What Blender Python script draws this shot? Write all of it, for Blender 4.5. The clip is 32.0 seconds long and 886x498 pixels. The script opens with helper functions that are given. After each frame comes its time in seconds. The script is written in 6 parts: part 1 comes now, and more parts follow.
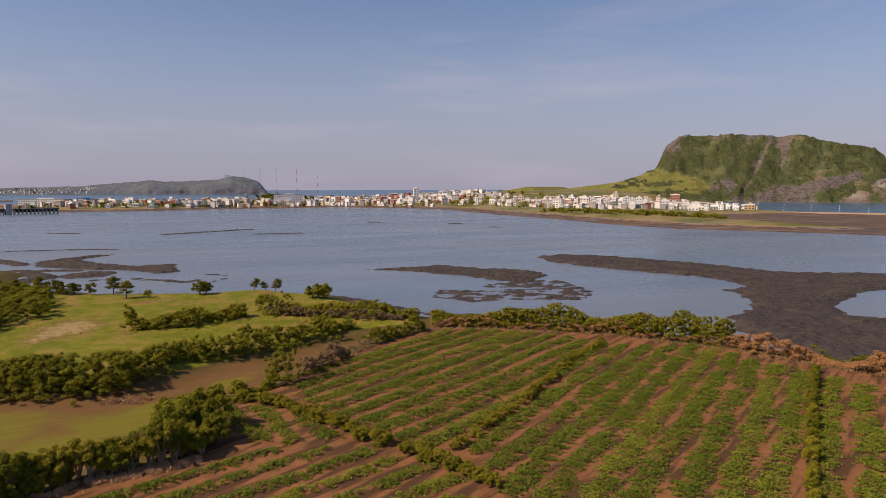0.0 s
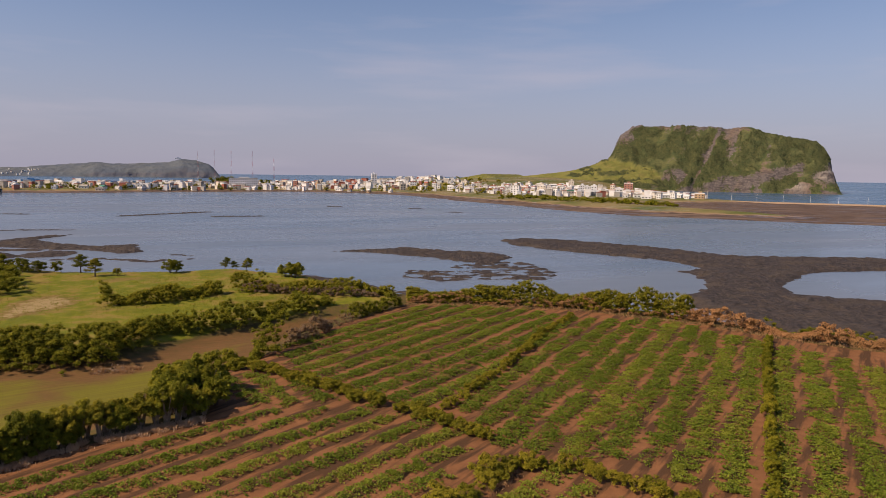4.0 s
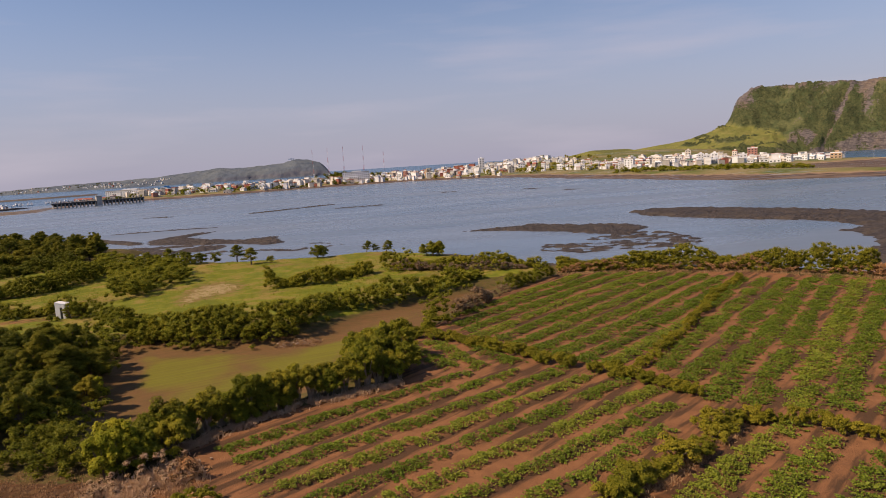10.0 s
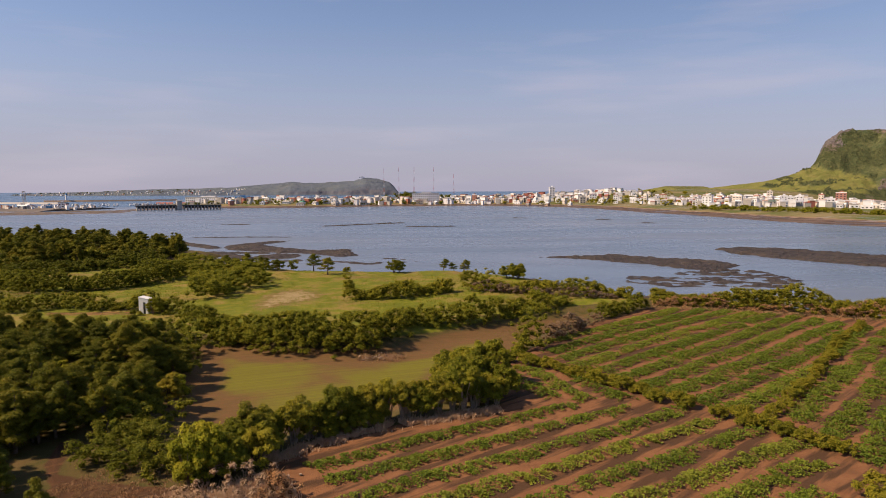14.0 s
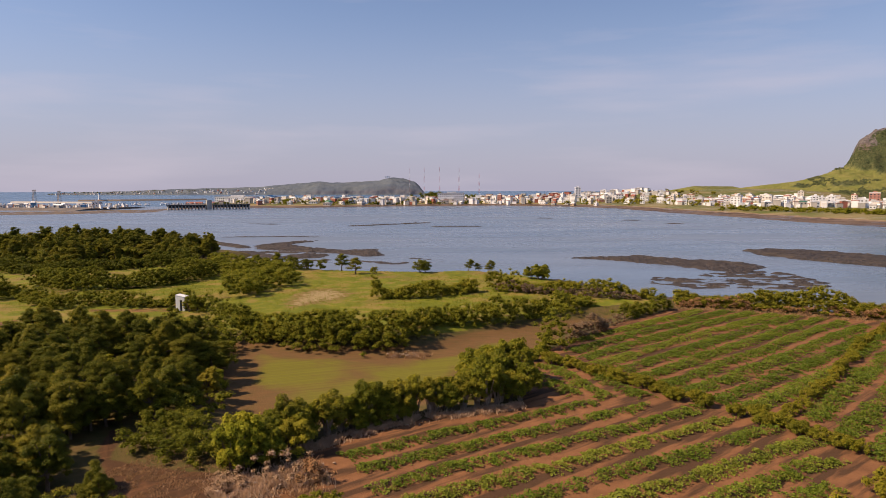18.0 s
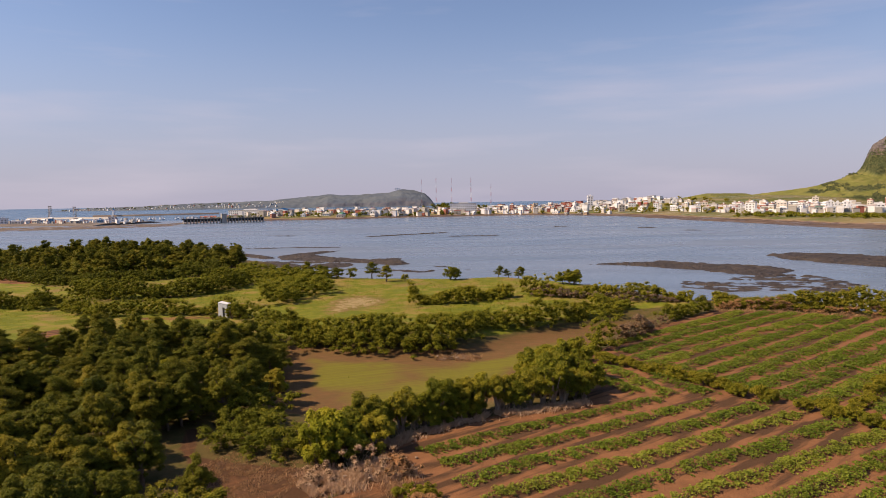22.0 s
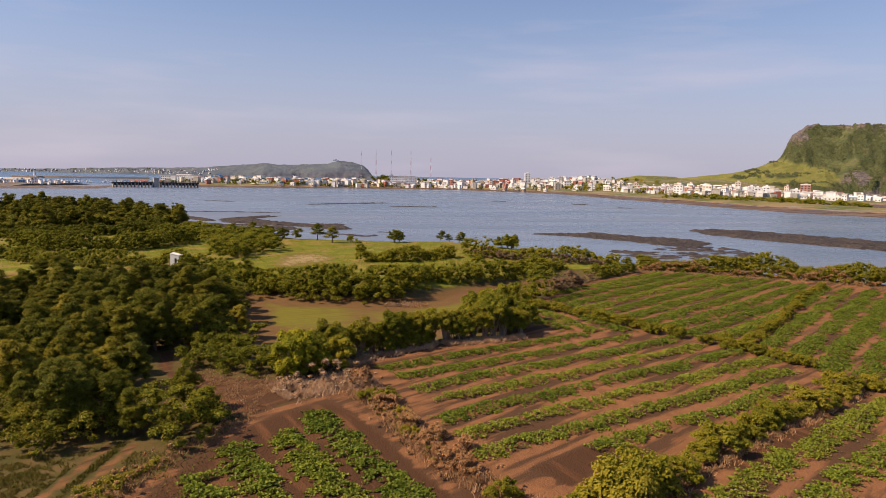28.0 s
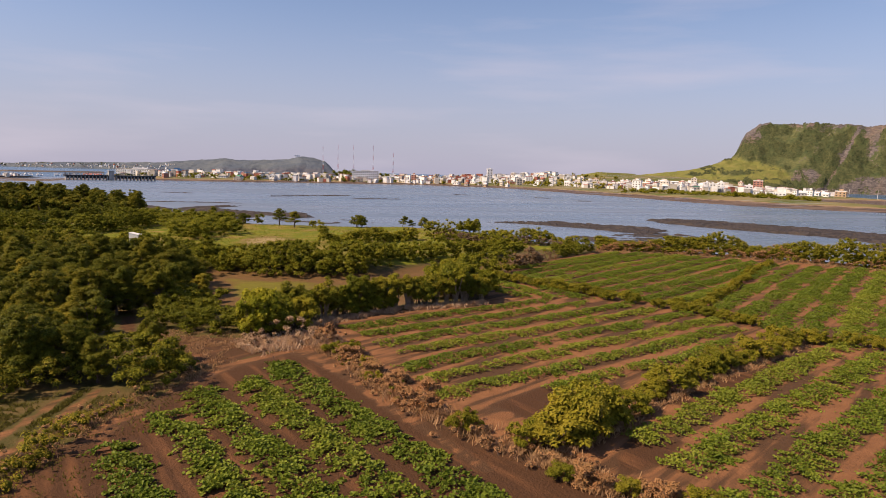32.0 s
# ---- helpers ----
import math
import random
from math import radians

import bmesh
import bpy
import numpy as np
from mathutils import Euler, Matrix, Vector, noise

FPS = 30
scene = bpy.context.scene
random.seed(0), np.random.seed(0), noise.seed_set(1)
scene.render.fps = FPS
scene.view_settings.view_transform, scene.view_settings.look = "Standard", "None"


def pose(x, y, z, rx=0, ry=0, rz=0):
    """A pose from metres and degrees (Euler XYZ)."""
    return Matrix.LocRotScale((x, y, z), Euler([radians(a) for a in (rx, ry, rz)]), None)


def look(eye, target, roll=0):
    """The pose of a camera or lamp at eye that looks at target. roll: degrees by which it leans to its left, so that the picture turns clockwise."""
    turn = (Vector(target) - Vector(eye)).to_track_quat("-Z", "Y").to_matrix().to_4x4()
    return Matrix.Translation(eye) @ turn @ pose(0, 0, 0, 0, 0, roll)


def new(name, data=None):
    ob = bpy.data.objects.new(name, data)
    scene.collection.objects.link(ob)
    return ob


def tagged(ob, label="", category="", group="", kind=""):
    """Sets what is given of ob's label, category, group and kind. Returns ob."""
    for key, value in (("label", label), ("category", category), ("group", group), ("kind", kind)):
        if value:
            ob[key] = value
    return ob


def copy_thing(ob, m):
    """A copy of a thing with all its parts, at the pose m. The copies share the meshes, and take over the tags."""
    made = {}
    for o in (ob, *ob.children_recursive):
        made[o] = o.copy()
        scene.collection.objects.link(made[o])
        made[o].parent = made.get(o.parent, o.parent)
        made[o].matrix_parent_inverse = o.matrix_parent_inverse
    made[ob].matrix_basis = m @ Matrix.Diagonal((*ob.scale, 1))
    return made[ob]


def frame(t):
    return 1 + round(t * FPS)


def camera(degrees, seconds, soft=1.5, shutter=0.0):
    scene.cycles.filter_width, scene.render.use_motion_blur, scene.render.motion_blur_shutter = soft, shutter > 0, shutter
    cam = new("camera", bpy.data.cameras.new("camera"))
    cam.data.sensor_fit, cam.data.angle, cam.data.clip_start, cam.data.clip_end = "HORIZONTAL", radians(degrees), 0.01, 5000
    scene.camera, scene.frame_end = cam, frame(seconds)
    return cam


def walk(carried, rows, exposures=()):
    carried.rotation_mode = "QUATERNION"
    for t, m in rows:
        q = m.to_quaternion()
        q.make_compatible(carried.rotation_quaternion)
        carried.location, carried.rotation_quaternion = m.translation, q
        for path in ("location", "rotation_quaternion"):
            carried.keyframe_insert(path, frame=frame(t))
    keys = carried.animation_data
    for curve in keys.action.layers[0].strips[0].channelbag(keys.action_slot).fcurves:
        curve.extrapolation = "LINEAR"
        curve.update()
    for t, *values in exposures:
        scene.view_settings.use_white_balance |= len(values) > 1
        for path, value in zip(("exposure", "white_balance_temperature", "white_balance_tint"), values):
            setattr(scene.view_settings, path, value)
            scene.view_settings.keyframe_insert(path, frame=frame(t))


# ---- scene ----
PATH = [
    (0, 12.83, -2.36, 30.00, -19.104, -5.256, -0.086),
    (0.5, 11.79, -2.83, 29.73, -18.899, -5.299, 0.040),
    (1, 10.69, -3.37, 29.65, -18.784, -5.459, 0.002),
    (1.5, 9.66, -3.76, 29.47, -18.843, -5.499, -0.041),
    (2, 8.75, -4.25, 29.33, -19.855, -5.373, -0.038),
    (2.5, 8.22, -4.53, 29.18, -20.852, -5.265, 0.079),
    (4.5, 6.83, -5.54, 28.58, -23.273, -7.300, 0.908),
    (5, 5.92, -6.30, 28.47, -22.700, -8.351, 0.414),
    (5.5, 5.47, -6.82, 28.39, -21.639, -8.587, -0.084),
    (6, 5.24, -6.78, 28.25, -20.589, -8.474, -0.495),
    (6.5, 4.94, -6.29, 28.25, -19.651, -8.282, -0.845),
    (7, 4.28, -5.84, 28.18, -18.604, -8.383, -1.561),
    (7.5, 3.38, -5.28, 28.04, -17.448, -8.309, -2.132),
    (8, 2.66, -4.66, 27.70, -16.323, -8.052, -2.570),
    (8.5, 1.83, -3.93, 27.31, -15.970, -7.909, -2.770),
    (9, 1.09, -3.15, 26.84, -15.285, -7.777, -3.347),
    (9.5, 0.39, -2.35, 26.38, -14.512, -7.549, -3.690),
    (10, -0.28, -1.54, 25.93, -13.754, -7.364, -3.559),
    (10.5, -0.91, -0.71, 25.43, -12.957, -7.249, -2.662),
    (11, -1.61, 0.20, 24.92, -12.188, -7.100, -1.759),
    (11.5, -2.46, 1.17, 24.42, -11.467, -6.979, -0.965),
    (12, -3.35, 2.14, 24.05, -10.760, -6.741, -0.473),
    (12.5, -4.06, 3.20, 23.92, -10.023, -6.341, -0.462),
    (13, -4.41, 4.02, 23.91, -9.443, -5.811, -0.627),
    (13.5, -4.25, 4.47, 24.05, -8.965, -5.392, -0.493),
    (14, -3.90, 4.61, 24.29, -8.513, -5.052, -0.132),
    (14.5, -3.58, 4.69, 24.46, -7.982, -4.757, -0.120),
    (16.5, -3.04, 3.40, 24.82, -7.022, -4.548, 0.051),
    (17, -3.23, 2.78, 24.84, -6.727, -4.743, 0.083),
    (17.5, -3.71, 2.20, 24.85, -6.554, -4.925, -0.042),
    (18, -4.39, 1.75, 24.81, -6.356, -5.084, -0.086),
    (18.5, -5.08, 1.45, 24.63, -6.122, -5.151, -0.225),
    (19, -5.94, 1.24, 24.53, -5.909, -5.307, -0.441),
    (19.5, -6.89, 1.15, 24.40, -5.966, -5.342, -0.633),
    (20, -7.84, 1.10, 24.23, -5.999, -5.352, -0.784),
    (20.5, -8.62, 1.02, 24.14, -5.817, -5.333, -0.847),
    (21, -9.38, 0.99, 23.99, -5.488, -5.025, -1.083),
    (21.5, -9.86, 1.19, 23.84, -5.403, -4.507, -1.073),
    (22, -10.10, 1.35, 23.73, -5.559, -4.107, -0.869),
    (22.5, -10.19, 1.34, 23.68, -5.629, -4.032, -0.746),
    (23, -10.07, 1.16, 23.56, -5.851, -3.868, -0.645),
    (23.5, -9.91, 1.03, 23.49, -6.315, -3.963, -0.021),
    (24, -10.11, 0.52, 23.45, -6.773, -4.389, -0.010),
    (24.5, -10.34, -0.16, 23.32, -7.240, -4.647, 0.193),
    (25, -10.60, -0.87, 23.13, -7.853, -4.835, 0.613),
    (25.5, -11.01, -1.73, 22.87, -8.476, -5.233, 0.864),
    (27.5, -12.60, -5.25, 21.61, -10.646, -5.961, 1.411),
    (28, -13.00, -6.15, 21.23, -10.976, -6.225, 1.195),
    (28.5, -13.11, -6.74, 20.83, -11.225, -6.292, 1.242),
    (29, -13.19, -6.99, 20.52, -11.701, -6.093, 1.432),
    (29.5, -13.45, -7.40, 19.99, -12.071, -6.317, 1.201),
    (30, -13.39, -7.62, 19.42, -12.268, -6.334, 1.346),
    (30.5, -13.28, -7.73, 18.97, -12.525, -6.278, 1.712),
    (31, -13.33, -7.77, 18.54, -13.140, -6.378, 2.671),
    (31.5, -13.37, -7.80, 18.22, -13.733, -6.321, 2.048),
    (32, -13.30, -8.00, 17.94, -14.200, -6.391, 1.483),
]
cam = camera(67.02, 32.0, soft=0.85)
walk(cam, [(t, pose(x, y, z, 90 + pitch, 0, yaw) @ pose(0, 0, 0, 0, 0, roll)) for t, x, y, z, yaw, pitch, roll in PATH],
     exposures=[(0.0, 0.13, 6500, 21), (6.0, 0.18, 6500, 21), (13.0, 0.33, 6500, 21), (22.0, 0.45, 6500, 21), (28.0, 0.49, 6500, 21), (32.0, 0.5, 6500, 21)])

# ---- sky and sun ----
SUN_AZ, SUN_EL = -92.0, 44.0      # degrees from +y towards +x, and above the horizon
world = bpy.data.worlds.new("world")
scene.world = world
world.use_nodes = True
wn, wl = world.node_tree.nodes, world.node_tree.links
wn.clear()
sky = wn.new("ShaderNodeTexSky")
sky.sky_type, sky.sun_disc = "NISHITA", False
sky.sun_elevation, sky.sun_rotation = radians(SUN_EL), radians(SUN_AZ)
sky.altitude, sky.air_density, sky.dust_density, sky.ozone_density = 20, 1.0, 0.6, 3.0
w_geo = wn.new("ShaderNodeTexCoord")
w_map = wn.new("ShaderNodeMapping")
w_map.inputs["Scale"].default_value = (1.2, 1.2, 9.0)
w_noise = wn.new("ShaderNodeTexNoise")
w_noise.inputs["Scale"].default_value, w_noise.inputs["Detail"].default_value = 2.2, 6
w_ramp = wn.new("ShaderNodeMapRange")
w_ramp.inputs["From Min"].default_value, w_ramp.inputs["From Max"].default_value = 0.48, 0.80
w_ramp.inputs["To Max"].default_value = 0.45
w_mix = wn.new("ShaderNodeMix")
w_mix.data_type = "RGBA"
w_mix.inputs["B"].default_value = (5.6, 5.3, 5.7, 1)
w_bg = wn.new("ShaderNodeBackground")
w_bg.inputs["Strength"].default_value = 0.085
w_out = wn.new("ShaderNodeOutputWorld")
wl.new(w_geo.outputs["Generated"], w_map.inputs["Vector"])
wl.new(w_map.outputs["Vector"], w_noise.inputs["Vector"])
wl.new(w_noise.outputs["Fac"], w_ramp.inputs["Value"])
wl.new(w_ramp.outputs["Result"], w_mix.inputs["Factor"])
# sea haze: the air pales to lilac-grey towards the horizon
w_sep = wn.new("ShaderNodeSeparateXYZ")
w_haze = wn.new("ShaderNodeMapRange")
w_haze.interpolation_type = "SMOOTHSTEP"
w_haze.inputs["From Min"].default_value, w_haze.inputs["From Max"].default_value = -0.02, 0.28
w_haze.inputs["To Min"].default_value, w_haze.inputs["To Max"].default_value = 0.88, 0.07
w_hmix = wn.new("ShaderNodeMix")
w_hmix.data_type = "RGBA"
w_hmix.inputs["B"].default_value = (3.60, 3.64, 4.52, 1)
wl.new(w_geo.outputs["Generated"], w_sep.inputs[0])
wl.new(w_sep.outputs["Z"], w_haze.inputs["Value"])
wl.new(w_haze.outputs["Result"], w_hmix.inputs["Factor"])
wl.new(sky.outputs["Color"], w_hmix.inputs["A"])
wl.new(w_hmix.outputs["Result"], w_mix.inputs["A"])
wl.new(w_mix.outputs["Result"], w_bg.inputs["Color"])
wl.new(w_bg.outputs["Background"], w_out.inputs["Surface"])

sun = new("sun", bpy.data.lights.new("sun", "SUN"))
sun.data.energy, sun.data.angle, sun.data.color = 5.4, radians(0.6), (1.0, 0.78, 0.49)
to_sun = Vector((math.sin(radians(SUN_AZ)) * math.cos(radians(SUN_EL)), math.cos(radians(SUN_AZ)) * math.cos(radians(SUN_EL)), math.sin(radians(SUN_EL))))
sun.matrix_world = look(to_sun * 300, (0, 0, 0))


# ---- materials ----
def material(name, rough=0.8, metal=0.0, spec=0.3):
    m = bpy.data.materials.new(name)
    m.use_nodes = True
    b = m.node_tree.nodes["Principled BSDF"]
    b.inputs["Roughness"].default_value, b.inputs["Metallic"].default_value = rough, metal
    b.inputs["Specular IOR Level"].default_value = spec
    return m, m.node_tree.nodes, m.node_tree.links, b


def noise_node(n, l, scale, detail=4, coords=None, rough=0.55):
    t = n.new("ShaderNodeTexNoise")
    t.inputs["Scale"].default_value, t.inputs["Detail"].default_value, t.inputs["Roughness"].default_value = scale, detail, rough
    if coords is not None:
        l.new(coords, t.inputs["Vector"])
    return t.outputs["Fac"]


def mixed(n, l, fac, a, b, blend="MIX"):
    m = n.new("ShaderNodeMix")
    m.data_type, m.blend_type = "RGBA", blend
    for key, v in (("Factor", fac), ("A", a), ("B", b)):
        if isinstance(v, (tuple, float, int)):
            m.inputs[key].default_value = (*v, 1) if isinstance(v, tuple) else v
        else:
            l.new(v, m.inputs[key])
    return m.outputs["Result"]


def ranged(n, l, value, a, b, lo=0.0, hi=1.0):
    m = n.new("ShaderNodeMapRange")
    m.inputs["From Min"].default_value, m.inputs["From Max"].default_value = a, b
    m.inputs["To Min"].default_value, m.inputs["To Max"].default_value = lo, hi
    l.new(value, m.inputs["Value"])
    return m.outputs["Result"]


def bumped(n, l, b, height, strength, distance):
    u = n.new("ShaderNodeBump")
    u.inputs["Strength"].default_value, u.inputs["Distance"].default_value = strength, distance
    l.new(height, u.inputs["Height"])
    l.new(u.outputs["Normal"], b.inputs["Normal"])


def place_of(n):
    return n.new("ShaderNodeNewGeometry").outputs["Position"]


def leaf_material(name, dark, light, tip, rough=0.55):
    """Leaves: a tone per leaf, a slower drift over each plant, some light through them."""
    m, n, l, b = material(name, rough, 0, 0.10)
    isle = n.new("ShaderNodeNewGeometry").outputs["Random Per Island"]
    plant = n.new("ShaderNodeObjectInfo").outputs["Random"]
    pos = place_of(n)
    drift = noise_node(n, l, 0.55, 3, pos)
    c = mixed(n, l, isle, dark, light)
    c = mixed(n, l, ranged(n, l, drift, 0.45, 0.72, 0, 0.7), c, tip)
    c = mixed(n, l, ranged(n, l, plant, 0.5, 0, 0, 0.55), c, dark)
    c = mixed(n, l, ranged(n, l, plant, 0.72, 1, 0, 0.6), c, tip)
    c = mixed(n, l, ranged(n, l, noise_node(n, l, 0.22, 4, pos), 0.45, 0.70, 0, 0.4), c, dark)
    l.new(c, b.inputs["Base Color"])
    tr = n.new("ShaderNodeBsdfTranslucent")
    l.new(c, tr.inputs["Color"])
    mx = n.new("ShaderNodeMixShader")
    mx.inputs["Fac"].default_value = 0.3
    out = n["Material Output"]
    l.new(b.outputs["BSDF"], mx.inputs[1])
    l.new(tr.outputs["BSDF"], mx.inputs[2])
    l.new(mx.outputs["Shader"], out.inputs["Surface"])
    return m


def plain(name, a, b2, scale=3.0, rough=0.8, bump=0.2, metal=0.0, spec=0.3, dist=0.02):
    """Two tones mixed by coarse and fine noise, with a little relief."""
    m, n, l, b = material(name, rough, metal, spec)
    pos = place_of(n)
    big, fine = noise_node(n, l, scale, 5, pos), noise_node(n, l, scale * 9, 4, pos)
    c = mixed(n, l, ranged(n, l, big, 0.35, 0.65), a, b2)
    c = mixed(n, l, ranged(n, l, fine, 0.3, 0.7, 0, 0.35), c, tuple(x * 0.6 for x in a))
    l.new(c, b.inputs["Base Color"])
    if bump:
        bumped(n, l, b, fine, bump, dist)
    return m


M_LEAF = leaf_material("leaf_dark_green", (0.086, 0.104, 0.008), (0.275, 0.272, 0.018), (0.340, 0.290, 0.024))
M_LEAF_Y = leaf_material("leaf_yellow_green", (0.116, 0.126, 0.010), (0.285, 0.268, 0.020), (0.305, 0.250, 0.024))
M_LEAF_BRIGHT = leaf_material("leaf_bright_green", (0.175, 0.205, 0.012), (0.390, 0.375, 0.022), (0.42, 0.36, 0.026))
M_LEAF_DRY = leaf_material("leaf_dry_brown", (0.28, 0.145, 0.062), (0.54, 0.31, 0.155), (0.38, 0.24, 0.10), 0.8)
M_PINE = leaf_material("needle_dark", (0.062, 0.078, 0.010), (0.200, 0.200, 0.019), (0.265, 0.225, 0.026), 0.6)
M_CROP = leaf_material("crop_leaf", (0.080, 0.122, 0.013), (0.212, 0.262, 0.027), (0.245, 0.260, 0.033), 0.5)
M_STRAW = leaf_material("dry_grass", (0.26, 0.15, 0.08), (0.50, 0.33, 0.19), (0.32, 0.22, 0.10), 0.85)
M_BRUSH = leaf_material("bleached_brush", (0.40, 0.27, 0.17), (0.66, 0.48, 0.34), (0.46, 0.33, 0.20), 0.9)
M_TWIG = leaf_material("bare_twigs", (0.15, 0.105, 0.075), (0.30, 0.225, 0.165), (0.15, 0.13, 0.06), 0.9)
# scrub on the far cone: saturation lowered to put distance haze in the colour
M_SCRUB = leaf_material("hill_scrub", (0.052, 0.076, 0.036), (0.112, 0.128, 0.058), (0.140, 0.132, 0.070), 0.9)
M_OLIVE = leaf_material("leaf_olive", (0.100, 0.110, 0.010), (0.290, 0.262, 0.020), (0.35, 0.28, 0.028))
M_COPSE = leaf_material("copse_leaf", (0.058, 0.074, 0.008), (0.200, 0.204, 0.016), (0.275, 0.238, 0.022))
M_VERGE = leaf_material("verge_grass", (0.070, 0.074, 0.012), (0.150, 0.135, 0.026), (0.20, 0.145, 0.05), 0.85)
M_GRASS = leaf_material("grass_blade", (0.12, 0.145, 0.009), (0.245, 0.240, 0.018), (0.27, 0.23, 0.030), 0.8)
# crown cores: foliage colour darkened to stand in for shade between the leaves
M_SHADE = plain("inner_foliage_shade", (0.058, 0.070, 0.008), (0.155, 0.158, 0.014), 2.2, 0.9, 0.9, spec=0.05, dist=0.15)
M_SHADE_DRY = plain("inner_dry_foliage_shade", (0.13, 0.08, 0.043), (0.25, 0.155, 0.085), 2.2, 0.95, 0.9, spec=0.05, dist=0.15)
M_BARK = plain("bark", (0.085, 0.06, 0.045), (0.16, 0.12, 0.09), 4, 0.9, 0.6)
M_STEM = plain("pale_stems", (0.22, 0.165, 0.12), (0.36, 0.28, 0.21), 4, 0.9, 0.4)
M_STONE = plain("field_stone", (0.24, 0.175, 0.125), (0.42, 0.32, 0.235), 2.5, 0.9, 0.5)
M_WHITE = plain("white_paint", (0.76, 0.79, 0.84), (0.68, 0.69, 0.70), 0.2, 0.7, 0.05)
M_CREAM = plain("cream_render", (0.66, 0.62, 0.56), (0.56, 0.52, 0.47), 0.2, 0.8, 0.05)
M_GREY = plain("concrete", (0.42, 0.41, 0.39), (0.32, 0.31, 0.30), 0.3, 0.85, 0.1)
M_BRICK = plain("red_facade", (0.38, 0.19, 0.15), (0.32, 0.16, 0.13), 0.3, 0.85, 0.05)
M_TAN = plain("tan_facade", (0.45, 0.33, 0.22), (0.36, 0.27, 0.19), 0.3, 0.85, 0.05)
M_BLUE = plain("blue_sheet", (0.10, 0.28, 0.50), (0.08, 0.22, 0.42), 0.2, 0.6, 0.0)
M_ROOF_R = plain("red_roof", (0.36, 0.13, 0.095), (0.27, 0.10, 0.075), 0.3, 0.8, 0.05)
M_ROOF_G = plain("green_roof", (0.07, 0.25, 0.18), (0.05, 0.19, 0.14), 0.3, 0.8, 0.05)
M_DARK = plain("dark_steel", (0.045, 0.048, 0.055), (0.08, 0.08, 0.085), 0.4, 0.6, 0.1)
M_RED = plain("mast_red", (0.45, 0.05, 0.03), (0.40, 0.05, 0.03), 0.3, 0.6, 0.0)
M_GLASS, *_g = material("window_glass", 0.08, 0.0, 0.6)
_g[2].inputs["Base Color"].default_value = (0.03, 0.04, 0.05, 1)


def ground_material():
    m, n, l, b = material("ground", 0.95, 0, 0.15)
    pos = place_of(n)
    att = n.new("ShaderNodeAttribute")
    att.attribute_name = "cover"
    sep = n.new("ShaderNodeSeparateColor")
    l.new(att.outputs["Color"], sep.inputs["Color"])
    soil, grass, stub = sep.outputs
    n1, n2, n3 = noise_node(n, l, 0.09, 5, pos), noise_node(n, l, 0.7, 5, pos), noise_node(n, l, 7, 4, pos)
    # scrub floor, soil with darker damp patches, meadow with paler worn patches, stubble with green streaks
    scrub = mixed(n, l, ranged(n, l, n2, 0.35, 0.65), (0.060, 0.056, 0.015), (0.104, 0.072, 0.028))
    red = mixed(n, l, ranged(n, l, n2, 0.3, 0.7), (0.152, 0.072, 0.033), (0.222, 0.105, 0.048))
    wet = n.new("ShaderNodeAttribute")
    wet.attribute_name = "damp"
    streak = n.new("ShaderNodeMapping")
    streak.vector_type = "TEXTURE"
    streak.inputs["Rotation"].default_value = (0, 0, radians(33))
    streak.inputs["Scale"].default_value = (8.0, 1.1, 1)
    l.new(pos, streak.inputs["Vector"])
    n4 = noise_node(n, l, 0.8, 4, streak.outputs[0])
    lift = n.new("ShaderNodeMath")
    l.new(wet.outputs["Fac"], lift.inputs[0])
    l.new(n4, lift.inputs[1])
    red = mixed(n, l, ranged(n, l, lift.outputs[0], 0.52, 0.62, 0, 0.9), red, (0.058, 0.033, 0.018))
    # the nearest field lies darker, with paler trodden strips along its rows
    tread = n.new("ShaderNodeMapping")
    tread.vector_type = "TEXTURE"
    tread.inputs["Rotation"].default_value = (0, 0, radians(-69.0))
    tread.inputs["Scale"].default_value = (9.0, 1.0, 1)
    l.new(pos, tread.inputs["Vector"])
    n6 = noise_node(n, l, 0.75, 5, tread.outputs[0])
    near_field = mixed(n, l, ranged(n, l, n6, 0.50, 0.64, 0, 0.75), (0.060, 0.029, 0.014), (0.150, 0.068, 0.030))
    red = mixed(n, l, ranged(n, l, wet.outputs["Fac"], 0.12, 0.24), red, near_field)
    red = mixed(n, l, ranged(n, l, n3, 0.5, 0.9, 0, 0.4), red, (0.085, 0.045, 0.026))
    # meadow: olive turf with brown worn ground and darker weeds
    n7 = noise_node(n, l, 0.22, 5, pos)
    mead = mixed(n, l, ranged(n, l, n2, 0.3, 0.7), (0.106, 0.128, 0.008), (0.168, 0.170, 0.014))
    mead = mixed(n, l, ranged(n, l, n7, 0.49, 0.60, 0, 0.9), mead, (0.215, 0.160, 0.045))
    mead = mixed(n, l, ranged(n, l, n1, 0.55, 0.66, 0, 0.55), mead, (0.160, 0.105, 0.046))
    mead = mixed(n, l, ranged(n, l, n7, 0.47, 0.38, 0, 0.7), mead, (0.092, 0.112, 0.009))
    mead = mixed(n, l, ranged(n, l, n3, 0.5, 0.8, 0, 0.4), mead, (0.085, 0.095, 0.010))
    # trodden ground, bleached to straw
    worn = n.new("ShaderNodeAttribute")
    worn.attribute_name = "worn"
    tramp = n.new("ShaderNodeMath")
    l.new(worn.outputs["Fac"], tramp.inputs[0])
    l.new(ranged(n, l, n2, 0.25, 0.75, -0.4, 0.4), tramp.inputs[1])
